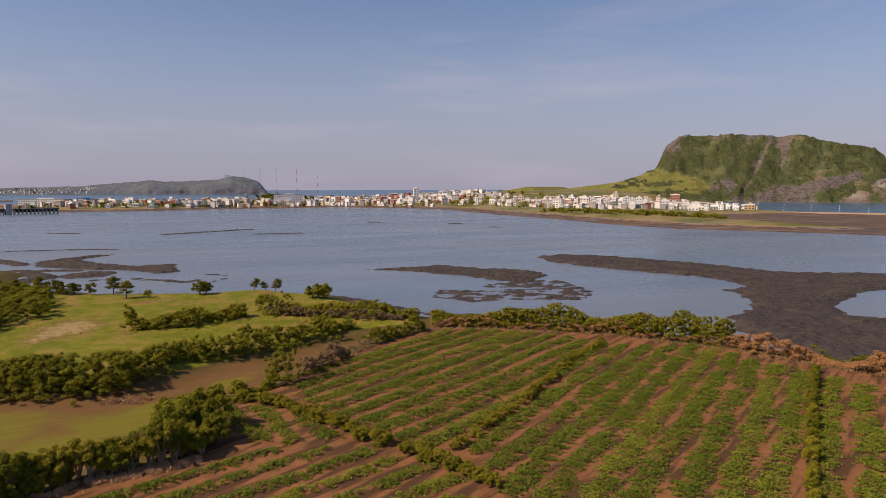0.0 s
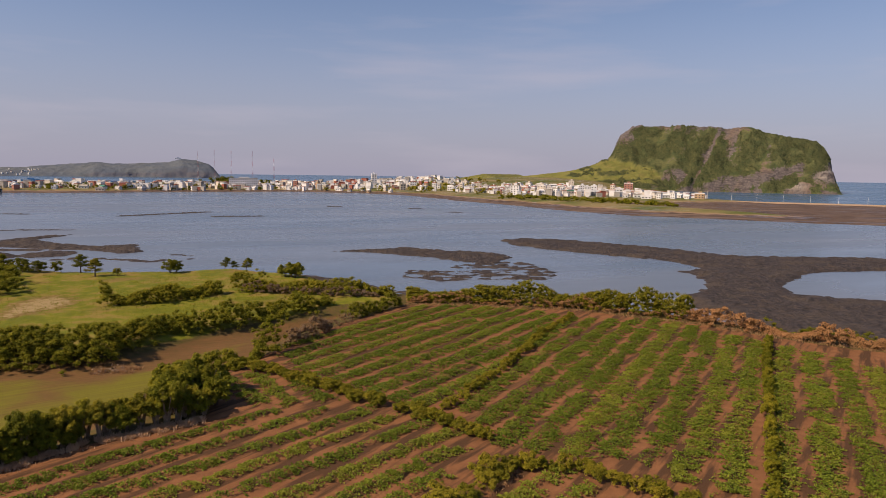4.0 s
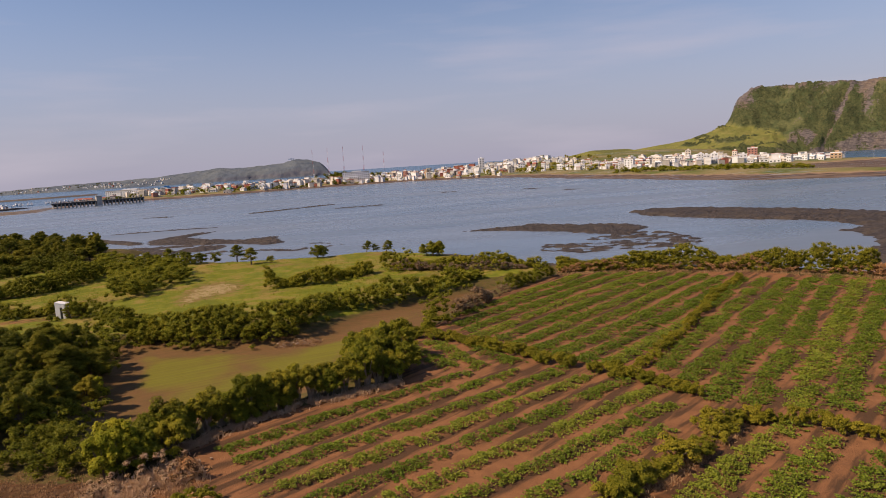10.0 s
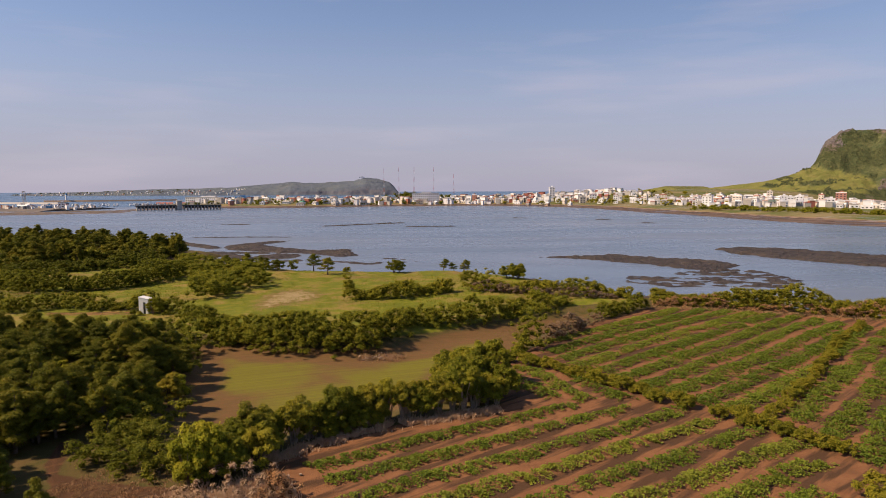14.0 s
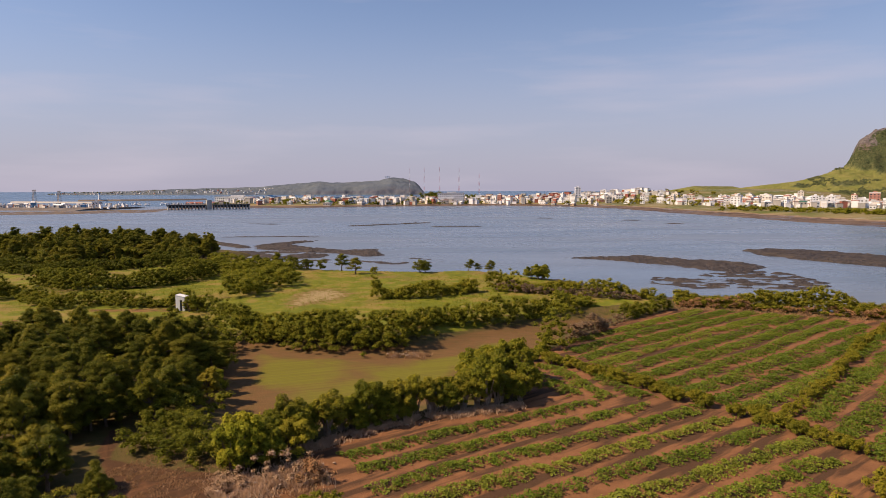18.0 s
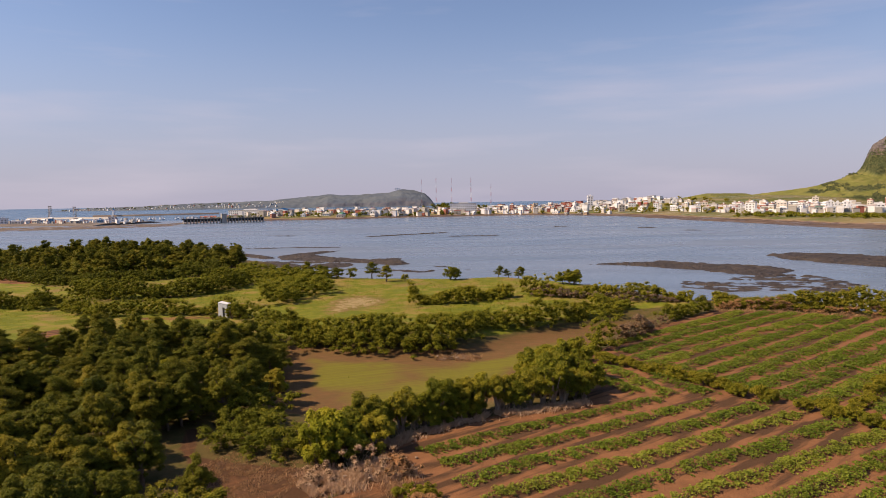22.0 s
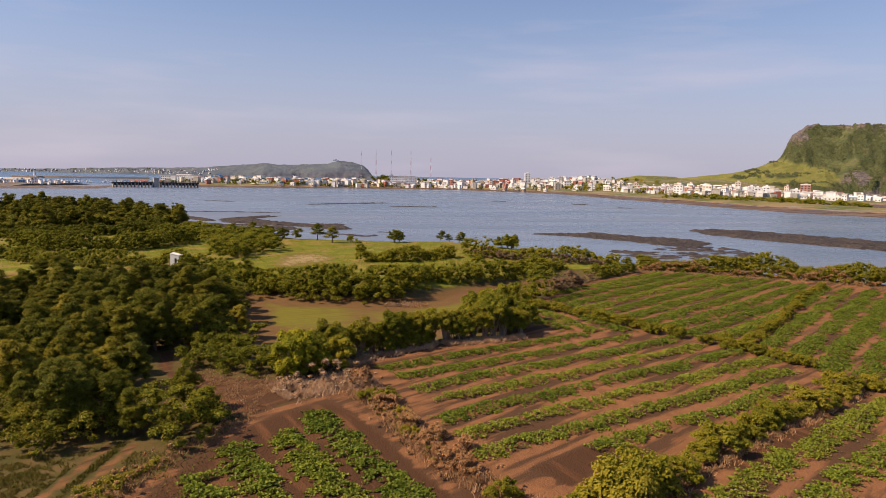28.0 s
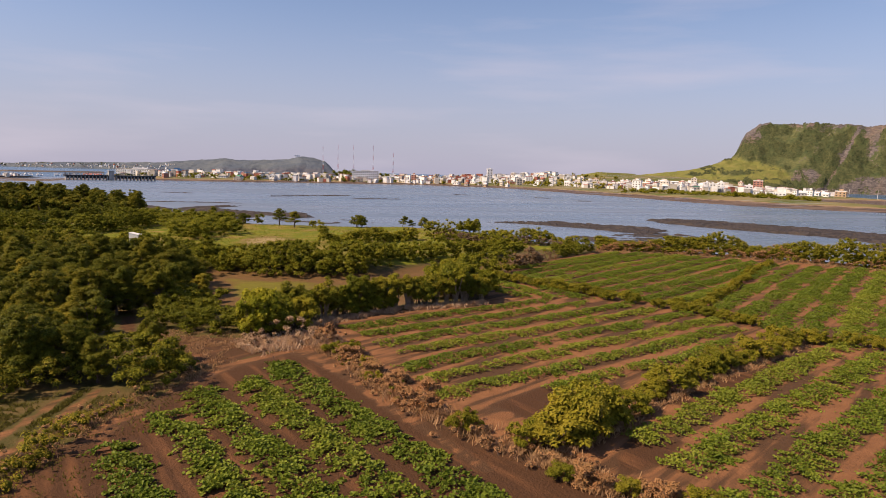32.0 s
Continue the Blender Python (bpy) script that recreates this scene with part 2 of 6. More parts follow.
    mead = mixed(n, l, ranged(n, l, tramp.outputs[0], 0.40, 0.60, 0, 0.7), mead, (0.180, 0.115, 0.050))
    mead = mixed(n, l, ranged(n, l, tramp.outputs[0], 0.68, 0.90, 0, 0.9), mead, (0.29, 0.225, 0.115))
    # stubble: brown soil with thin drill lines, a flush of green in the middle
    st = mixed(n, l, ranged(n, l, n2, 0.3, 0.7), (0.145, 0.078, 0.034), (0.115, 0.074, 0.027))
    lanes = n.new("ShaderNodeMapping")
    lanes.vector_type = "TEXTURE"
    lanes.inputs["Rotation"].default_value = (0, 0, radians(12))
    lanes.inputs["Scale"].default_value = (16.0, 0.4, 1)
    l.new(pos, lanes.inputs["Vector"])
    n5 = noise_node(n, l, 1.0, 3, lanes.outputs[0])
    flush = n.new("ShaderNodeMath")
    l.new(stub, flush.inputs[0])
    l.new(ranged(n, l, n1, 0.3, 0.7, -0.3, 0.3), flush.inputs[1])
    st = mixed(n, l, ranged(n, l, flush.outputs[0], 0.70, 1.02, 0, 0.9), st, (0.142, 0.143, 0.014))
    st = mixed(n, l, ranged(n, l, n5, 0.42, 0.6, 0, 0.35), st, (0.085, 0.052, 0.022))
    edge = n.new("ShaderNodeMath")
    edge.operation = "MULTIPLY_ADD"
    edge.inputs[1].default_value, edge.inputs[2].default_value = 0.5, -0.25
    l.new(n2, edge.inputs[0])

    def mask(v):
        a = n.new("ShaderNodeMath")
        l.new(v, a.inputs[0])
        l.new(edge.outputs[0], a.inputs[1])
        return ranged(n, l, a.outputs[0], 0.4, 0.6)

    c = mixed(n, l, mask(grass), scrub, mead)
    c = mixed(n, l, ranged(n, l, stub, 0.1, 0.3), c, st)
    c = mixed(n, l, mask(soil), c, red)
    l.new(c, b.inputs["Base Color"])
    clods = n.new("ShaderNodeMath")
    l.new(n3, clods.inputs[0])
    l.new(noise_node(n, l, 2.2, 6, pos, 0.7), clods.inputs[1])
    bumped(n, l, b, clods.outputs[0], 0.6, 0.16)
    return m


def shore_material():
    """Far shore: tidal mud and sand by the water, turf and tarmac behind."""
    m, n, l, b = material("far_shore", 0.9, 0, 0.2)
    pos = place_of(n)
    z = n.new("ShaderNodeSeparateXYZ")
    l.new(pos, z.inputs[0])
    n1, n2 = noise_node(n, l, 0.02, 5, pos), noise_node(n, l, 0.12, 4, pos)
    mud = mixed(n, l, ranged(n, l, n2, 0.35, 0.65), (0.050, 0.034, 0.026), (0.105, 0.070, 0.052))
    turf = mixed(n, l, ranged(n, l, n1, 0.4, 0.6), (0.085, 0.10, 0.022), (0.19, 0.155, 0.07))
    wob = n.new("ShaderNodeMath")
    wob.operation = "MULTIPLY_ADD"
    wob.inputs[1].default_value = 2.0
    l.new(n2, wob.inputs[0])
    l.new(z.outputs["Z"], wob.inputs[2])
    # wet sheets and sand bars run along the beach
    bars = n.new("ShaderNodeMapping")
    bars.vector_type = "TEXTURE"
    bars.inputs["Rotation"].default_value = (0, 0, radians(-40))
    bars.inputs["Scale"].default_value = (60.0, 7.0, 1)
    l.new(pos, bars.inputs["Vector"])
    bar = noise_node(n, l, 0.8, 5, bars.outputs[0])
    mud = mixed(n, l, ranged(n, l, bar, 0.50, 0.60, 0, 0.8), mud, (0.150, 0.112, 0.088))
    l.new(ranged(n, l, bar, 0.38, 0.46, 0.28, 0.9), b.inputs["Roughness"])
    c = mixed(n, l, ranged(n, l, wob.outputs[0], 2.7, 3.1), mud, (0.24, 0.165, 0.105))
    c = mixed(n, l, ranged(n, l, wob.outputs[0], 3.1, 3.5), c, turf)
    # dark gravel round the harbour
    ax = n.new("ShaderNodeSeparateXYZ")
    l.new(pos, ax.inputs[0])
    gravel = mixed(n, l, ranged(n, l, n2, 0.35, 0.65), (0.085, 0.068, 0.058), (0.150, 0.122, 0.102))
    c = mixed(n, l, ranged(n, l, ax.outputs["X"], -235, -270, 0, 0.85), c, gravel)
    l.new(c, b.inputs["Base Color"])
    return m


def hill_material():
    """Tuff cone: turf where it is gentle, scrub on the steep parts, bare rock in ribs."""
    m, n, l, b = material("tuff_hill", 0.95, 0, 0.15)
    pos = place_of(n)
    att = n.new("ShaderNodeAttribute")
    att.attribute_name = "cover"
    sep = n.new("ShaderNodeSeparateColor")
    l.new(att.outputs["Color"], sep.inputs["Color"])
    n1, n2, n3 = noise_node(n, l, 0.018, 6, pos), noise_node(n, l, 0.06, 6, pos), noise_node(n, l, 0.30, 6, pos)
    # scrub, turf and rock tones are paled and greyed to imitate distance haze
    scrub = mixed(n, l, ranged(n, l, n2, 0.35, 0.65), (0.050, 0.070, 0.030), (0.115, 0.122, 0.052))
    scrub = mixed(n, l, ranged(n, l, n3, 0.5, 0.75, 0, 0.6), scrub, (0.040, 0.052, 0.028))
    turf = mixed(n, l, ranged(n, l, n2, 0.3, 0.7), (0.125, 0.142, 0.036), (0.192, 0.182, 0.058))
    turf = mixed(n, l, ranged(n, l, n1, 0.58, 0.66, 0, 0.35), turf, (0.090, 0.105, 0.036))
    rock = mixed(n, l, ranged(n, l, n3, 0.35, 0.65), (0.072, 0.067, 0.072), (0.160, 0.142, 0.138))
    rock = mixed(n, l, ranged(n, l, n1, 0.48, 0.62, 0, 0.7), rock, (0.168, 0.124, 0.092))
    # bedding that dips seaward
    bed = n.new("ShaderNodeMapping")
    bed.vector_type = "TEXTURE"
    bed.inputs["Rotation"].default_value = (radians(14), 0, radians(-45))
    bed.inputs["Scale"].default_value = (14.0, 14.0, 1.6)
    l.new(pos, bed.inputs["Vector"])
    rock = mixed(n, l, ranged(n, l, noise_node(n, l, 0.9, 4, bed.outputs[0]), 0.50, 0.62, 0, 0.75), rock, (0.058, 0.050, 0.056))
    c = mixed(n, l, sep.outputs[1], scrub, turf)
    add = n.new("ShaderNodeMath")
    l.new(sep.outputs[0], add.inputs[0])
    l.new(ranged(n, l, n2, 0.25, 0.75, -0.35, 0.35), add.inputs[1])
    add2 = n.new("ShaderNodeMath")
    l.new(add.outputs[0], add2.inputs[0])
    l.new(ranged(n, l, n3, 0.25, 0.75, -0.22, 0.22), add2.inputs[1])
    rock = mixed(n, l, sep.outputs[2], rock, (0.42, 0.39, 0.35))
    c = mixed(n, l, ranged(n, l, add2.outputs[0], 0.46, 0.60), c, rock)
    l.new(c, b.inputs["Base Color"])
    bumped(n, l, b, n3, 1.0, 4.0)
    return m


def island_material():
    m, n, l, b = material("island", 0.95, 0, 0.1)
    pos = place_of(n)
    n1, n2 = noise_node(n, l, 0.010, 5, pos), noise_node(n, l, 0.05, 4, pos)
    # haze of the distance is mixed into these blue-grey base colours
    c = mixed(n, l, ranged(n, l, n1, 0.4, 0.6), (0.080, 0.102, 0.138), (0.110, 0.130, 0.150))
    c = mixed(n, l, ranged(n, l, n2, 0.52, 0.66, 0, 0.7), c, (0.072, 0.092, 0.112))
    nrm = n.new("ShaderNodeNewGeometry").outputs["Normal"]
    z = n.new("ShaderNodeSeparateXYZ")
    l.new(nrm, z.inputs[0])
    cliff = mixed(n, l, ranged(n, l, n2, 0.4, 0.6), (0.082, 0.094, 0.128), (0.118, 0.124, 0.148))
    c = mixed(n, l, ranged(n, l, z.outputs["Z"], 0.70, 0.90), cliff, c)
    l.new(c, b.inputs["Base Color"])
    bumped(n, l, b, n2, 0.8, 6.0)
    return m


def water_material():
    m, n, l, b = material("sea_water", 0.12, 0, 0.5)
    pos = place_of(n)
    stretch = n.new("ShaderNodeMapping")
    stretch.inputs["Rotation"].default_value = (0, 0, radians(20))
    stretch.inputs["Scale"].default_value = (0.35, 1.0, 1)
    l.new(pos, stretch.inputs["Vector"])
    broad = noise_node(n, l, 0.012, 5, stretch.outputs[0])
    fine = noise_node(n, l, 1.3, 3, stretch.outputs[0])
    c = mixed(n, l, ranged(n, l, broad, 0.35, 0.65), (0.066, 0.104, 0.165), (0.125, 0.150, 0.195))
    # beyond the town and the spit lies the open sea
    axes = n.new("ShaderNodeSeparateXYZ")
    l.new(pos, axes.inputs[0])
    dist = n.new("ShaderNodeVectorMath")
    dist.operation = "LENGTH"
    l.new(pos, dist.inputs[0])
    masks = [ranged(n, l, axes.outputs["X"], 640, 700), ranged(n, l, dist.outputs["Value"], 1050, 1120)]
    open_sea = n.new("ShaderNodeMath")
    open_sea.operation = "MAXIMUM"
    for k, v in enumerate(masks):
        l.new(v, open_sea.inputs[k])
    # darker blue base stands in for high sky mirrored by wind ripples
    c = mixed(n, l, open_sea.outputs[0], c, (0.040, 0.092, 0.175))
    l.new(c, b.inputs["Base Color"])
    l.new(ranged(n, l, open_sea.outputs[0], 0, 1, 0.5, 0.16), b.inputs["Specular IOR Level"])
    # cat's paws: ruffled streaks between glassy ones
    streaks = n.new("ShaderNodeMapping")
    streaks.inputs["Rotation"].default_value = (0, 0, radians(-8))
    streaks.inputs["Scale"].default_value = (0.16, 0.6, 1)
    l.new(pos, streaks.inputs["Vector"])
    ruffle = noise_node(n, l, 0.055, 5, streaks.outputs[0])
    both = n.new("ShaderNodeMath")
    l.new(broad, both.inputs[0])
    l.new(ruffle, both.inputs[1])
    l.new(ranged(n, l, both.outputs[0], 0.80, 1.25, 0.20, 0.36), b.inputs["Roughness"])
    bumped(n, l, b, fine, 0.4, 0.05)
    return m


M_GROUND, M_SHORE, M_HILL, M_ISLAND, M_WATER = ground_material(), shore_material(), hill_material(), island_material(), water_material()


# ---- mesh helpers ----
def part(name, bm, mat, parent=None, label=""):
    me = bpy.data.meshes.new(name)
    bm.to_mesh(me)
    bm.free()
    for x in mat if isinstance(mat, (list, tuple)) else [mat]:
        me.materials.append(x)
    ob = new(name, me)
    ob.parent = parent
    return tagged(ob, label)


def array_mesh(name, verts, faces, mats, smooth=False, index=None):
    """A mesh from arrays: verts (n, 3), faces (m, 3 or 4)."""
    verts, faces = np.asarray(verts, np.float32), np.asarray(faces, np.int32)
    me = bpy.data.meshes.new(name)
    k = faces.shape[1]
    me.vertices.add(len(verts))
    me.vertices.foreach_set("co", verts.ravel())
    me.loops.add(faces.size)
    me.loops.foreach_set("vertex_index", faces.ravel())
    me.polygons.add(len(faces))
    me.polygons.foreach_set("loop_start", np.arange(0, faces.size, k, dtype=np.int32))
    me.polygons.foreach_set("loop_total", np.full(len(faces), k, np.int32))
    if index is not None:
        me.polygons.foreach_set("material_index", np.asarray(index, np.int32))
    me.polygons.foreach_set("use_smooth", np.full(len(faces), smooth))
    for x in mats if isinstance(mats, (list, tuple)) else [mats]:
        me.materials.append(x)
    me.update()
    return me


def hang(name, me, parent=None, label=""):
    ob = new(name, me)
    ob.parent = parent
    return tagged(ob, label)


def box(bm, x0, y0, z0, x1, y1, z1):
    c = bmesh.ops.create_cube(bm, size=1, matrix=Matrix.Translation(((x0 + x1) / 2, (y0 + y1) / 2, (z0 + z1) / 2)) @ Matrix.Diagonal((x1 - x0, y1 - y0, z1 - z0, 1)))
    return c["verts"]


def tube(bm, a, b, r0, r1, sides=6):
    a, b = Vector(a), Vector(b)
    m = Matrix.Translation((a + b) / 2) @ (b - a).to_track_quat("Z", "Y").to_matrix().to_4x4()
    return bmesh.ops.create_cone(bm, cap_ends=True, segments=sides, radius1=r0, radius2=r1, depth=(b - a).length, matrix=m)["verts"]


def lattice_noise(x, y, seed=0):
    """Smooth value noise in 0..1 over arrays."""
    xi, yi = np.floor(x).astype(np.int64), np.floor(y).astype(np.int64)
    xf, yf = x - xi, y - yi
    u, v = xf * xf * (3 - 2 * xf), yf * yf * (3 - 2 * yf)

    def h(i, j):
        n = (i * 374761393 + j * 668265263 + seed * 974711) & 0x7FFFFFFF
        n = ((n ^ (n >> 13)) * 1274126177) & 0x7FFFFFFF
        return ((n ^ (n >> 16)) & 0xFFFF) / 65535.0

    a, b = h(xi, yi) * (1 - u) + h(xi + 1, yi) * u, h(xi, yi + 1) * (1 - u) + h(xi + 1, yi + 1) * u
    return a * (1 - v) + b * v


def fbm(x, y, octaves=4, seed=0):
    total, amp, norm = 0, 1.0, 0.0
    for k in range(octaves):
        total = total + amp * lattice_noise(x * 2 ** k, y * 2 ** k, seed + k * 17)
        norm += amp
        amp *= 0.5
    return total / norm


def inside(x, y, poly):
    """Signed distance to a closed outline: positive inside."""
    p = np.array(poly, float)
    q = np.roll(p, -1, 0)
    best, odd = np.full(np.shape(x), 1e18), np.zeros(np.shape(x), bool)
    for (ax, ay), (bx, by) in zip(p, q):
        dx, dy = bx - ax, by - ay
        t = np.clip(((x - ax) * dx + (y - ay) * dy) / (dx * dx + dy * dy + 1e-9), 0, 1)
        best = np.minimum(best, (x - ax - t * dx) ** 2 + (y - ay - t * dy) ** 2)
        if ay != by:
            odd ^= ((ay > y) != (by > y)) & (x < dx * (y - ay) / dy + ax)
    return np.where(odd, 1, -1) * np.sqrt(best)


def ease(v, a, b):
    t = np.clip((v - a) / (b - a), 0, 1)
    return t * t * (3 - 2 * t)


def grid(xs, ys):
    gx, gy = np.meshgrid(xs, ys)
    w, h = len(xs), len(ys)
    i = np.arange(w * h).reshape(h, w)
    f = np.stack([i[:-1, :-1], i[:-1, 1:], i[1:, 1:], i[1:, :-1]], -1).reshape(-1, 4)
    return gx.ravel(), gy.ravel(), f


def add_value(me, name, v):
    a = me.attributes.new(name, "FLOAT", "POINT")
    a.data.foreach_set("value", np.asarray(v, np.float32))


def add_cover(me, rgb):
    a = me.color_attributes.new("cover", "FLOAT_COLOR", "POINT")
    a.data.foreach_set("color", np.column_stack([rgb, np.ones(len(rgb))]).astype(np.float32).ravel())


# ---- ground, sea, far shore ----
LAND = [(190, -60), (150, 20), (126, 55), (113, 76), (104, 95), (92, 110), (78, 124), (62, 134), (50, 146), (50, 160), (41, 178), (28, 193),
        (10, 191), (-8, 195), (-20, 204), (-35, 214), (-45, 235), (-50, 262), (-62, 275), (-90, 285), (-150, 300), (-260, 320), (-420, 330), (-420, -60)]
SOIL = [(-32, 10), (-26, 28), (-17.5, 45.5), (-12, 49.5), (-9.5, 57.5), (-7.5, 60), (-3, 63.2), (3, 65), (12, 68.3), (12, 86), (23, 94), (38, 109), (52, 119), (66, 114), (82, 103),
        (90, 92), (96, 84), (99.5, 75), (105.5, 63), (160, 10), (160, -60), (-32, -60)]
STUBBLE = [(-27, 106), (-22, 74), (-12, 68), (-3, 69), (6, 76), (11, 86), (16, 90), (28, 108), (40, 121), (26, 117), (12, 109), (3, 100), (-10, 101), (-20, 106)]
MEADOW = [(-30, 112), (-18, 108), (0, 102), (20, 116), (40, 126), (52, 126), (48, 148), (48, 160), (40, 178), (28, 194), (-20, 204), (-45, 200), (-60, 220), (-75, 213), (-95, 201), (-112, 214), (-150, 230), (-150, 150), (-100, 110), (-60, 106)]
BARE = [(-21, 128), (-12, 136), (-6, 144), (-8, 154), (-14.5, 158.5), (-22, 150), (-23, 139)]
WOOD = [(-58, 224), (-57, 250), (-66, 266), (-150, 285), (-300, 280), (-300, 240), (-128, 231), (-112, 215), (-95, 202), (-84, 207), (-72, 214)]


def ground_height(x, y):
    x, y = np.asarray(x, float), np.asarray(y, float)
    s = inside(x, y, LAND) + 5 * (fbm(x / 9, y / 9, 3, 5) - 0.5)
    top = 2.6 + 0.5 * (fbm(x / 25, y / 25, 3, 2) - 0.5)
    top = top - 1.7 * ease(inside(x, y, STUBBLE), -5, 3)
    north = ease(y, 95, 125) * ease(-x, -60, -30)
    top = top - 0.5 * north
    top = top + 3.5 * ease(inside(x, y, WOOD), 0, 35)
    return np.clip(s * 0.35, -1.6, None) * (s < 0) + np.where(s >= 0, top * ease(s, -2, 7), 0)


def z_at(x, y):
    return float(ground_height(np.array([x]), np.array([y]))[0])


gx, gy, gf = grid(np.concatenate([np.linspace(-420, -130, 60)[:-1], np.arange(-130, -42, 1.0), np.arange(-42, 12, 0.5), np.arange(12, 128, 1.0), np.linspace(128, 190, 20)]),
                  np.concatenate([np.linspace(-60, 0, 15)[:-1], np.arange(0, 60, 0.5), np.arange(60, 215, 1.0), np.linspace(215, 330, 45)]))
ground_mesh = array_mesh("ground", np.column_stack([gx, gy, ground_height(gx, gy)]), gf, M_GROUND, True)
soil_m = np.maximum(ease(inside(gx, gy, SOIL), -1.2, 0.6), ease(inside(gx, gy, [(-49, 66), (-42, 65), (-40.5, 60), (-44, 57), (-50, 60)]), -0.5, 1))
stub_m = 0.4 * ease(inside(gx, gy, STUBBLE), -1.5, 1) + 0.6 * ease(inside(gx, gy, STUBBLE), 2, 8)
VERGE = [(-27, 41), (-33, 44.5), (-45, 51), (-75, 45), (-75, 5), (-33.5, 5), (-31.5, 15), (-26.5, 29)]
RUTS = [[(-26.6, 41.5), (-27.4, 37), (-28.6, 32), (-31.0, 24), (-34.5, 14)], [(-25.0, 41), (-25.9, 36.5), (-27.2, 31), (-29.6, 23), (-33, 13)]]


def stroke(x, y, line):
    """Distance to a polyline."""
    best = np.full(np.shape(x), 1e18)
    for (ax, ay), (bx, by) in zip(line[:-1], line[1:]):
        dx, dy = bx - ax, by - ay
        t = np.clip(((x - ax) * dx + (y - ay) * dy) / (dx * dx + dy * dy + 1e-9), 0, 1)
        best = np.minimum(best, (x - ax - t * dx) ** 2 + (y - ay - t * dy) ** 2)
    return np.sqrt(best)


mead_m = np.maximum(ease(inside(gx, gy, MEADOW), -2, 2), 0.25 * ease(inside(gx, gy, VERGE), -0.5, 0.8))
for rut in RUTS:
    soil_m = np.maximum(soil_m, 0.56 * (1 - ease(stroke(gx, gy, rut), 0.25, 0.75)))
CLEARING = [(-22.8, 49.5), (-25.2, 54.5), (-28.0, 60), (-29, 66), (-27, 66), (-25.6, 58.5), (-21.3, 56.2), (-15.8, 54.3), (-12, 50), (-17.5, 45.5), (-20.0, 46)]
soil_m = np.maximum(soil_m, 0.85 * ease(inside(gx, gy, CLEARING), -0.5, 1))
soil_m = np.maximum(soil_m, 0.55 * ease(inside(gx, gy, [(-59, 136), (-41, 133.5), (-40.5, 129), (-57, 131)]), -1, 1))
for patch in ([(-113, 200), (-106, 203), (-113, 222), (-130, 228), (-135, 215)], [(-61, 105), (-69, 122), (-66, 125.5), (-57, 110)]):
    soil_m = np.maximum(soil_m, 0.8 * ease(inside(gx, gy, patch), -1, 1))
add_cover(ground_mesh, np.column_stack([soil_m, mead_m, stub_m]))
NEAREST = [(-34, -10), (-27, 26), (-18, 45), (-12, 48.5), (-8.5, 46), (-5.5, 36), (-2, 29), (1, 24), (6, 17), (10, -10)]
add_value(ground_mesh, "worn", np.maximum(ease(inside(gx, gy, BARE), -3, 7), 0.55 * ease(inside(gx, gy, [(16, 186), (30, 184), (36, 172), (26, 172)]), -3, 4)))
damp = 0.05 + np.maximum(0.27 * ease(inside(gx, gy, NEAREST), -1, 3), 0.14 * ease(inside(gx, gy, CLEARING), -1.5, 1))
for patch in ([(5.2, 24.2), (7.9, 27.1), (10.3, 25.6), (7.7, 23.3), (4.2, 22.0)], [(13.5, 32), (20.2, 36.4), (26.1, 37.6), (22.8, 35), (14.5, 31)], [(1.0, 33.5), (2.4, 30.6), (7.8, 35.2), (6.8, 37)]):
    damp = np.maximum(damp, 0.05 + 0.25 * ease(inside(gx, gy, patch), -0.6, 0.6))
for track in ([(-21.2, 31.2), (-19, 24.1), (-16, 15)], [(-10.4, 31.4), (-6.9, 22.3), (-4, 14)], [(-11, 48), (-7.6, 40), (-5.9, 34), (-4.5, 30), (-2.5, 24)], [(-23.4, 32), (-19.3, 42), (-15, 47)]):
    damp = damp - 0.9 * (damp - 0.05) * (1 - ease(stroke(gx, gy, track), 0.2, 0.7))
add_value(ground_mesh, "damp", damp)
tagged(hang("ground", ground_mesh), "red-brown farm soil, stubble and meadow running down to the shore", "ground", kind="structure")

# the sea reaches the horizon; its rim stands a little high, since the true horizon lies much further out
ang = np.linspace(0, 2 * math.pi, 97)[:-1]
rings = [0, 60, 200, 500, 1000, 1800, 2600, 3400, 4200, 4900]
sv = [(0, 0, 0)] + [(r * math.cos(a), r * math.sin(a), 12 * max(0, (r - 1800) / 3100) ** 1.5) for r in rings[1:] for a in ang]
sea_tri = [(0, 1 + k, 1 + (k + 1) % 96) for k in range(96)]
sea = bpy.data.meshes.new("water")
sea.from_pydata(sv, [], sea_tri + [(1 + (j - 1) * 96 + k, 1 + j * 96 + k, 1 + j * 96 + (k + 1) % 96, 1 + (j - 1) * 96 + (k + 1) % 96) for j in range(1, 9) for k in range(96)])
sea.materials.append(M_WATER)
for p_ in sea.polygons:
    p_.use_smooth = True
tagged(new("water", sea), "calm blue-grey lagoon and open sea under a hazy sky", "water", kind="structure")

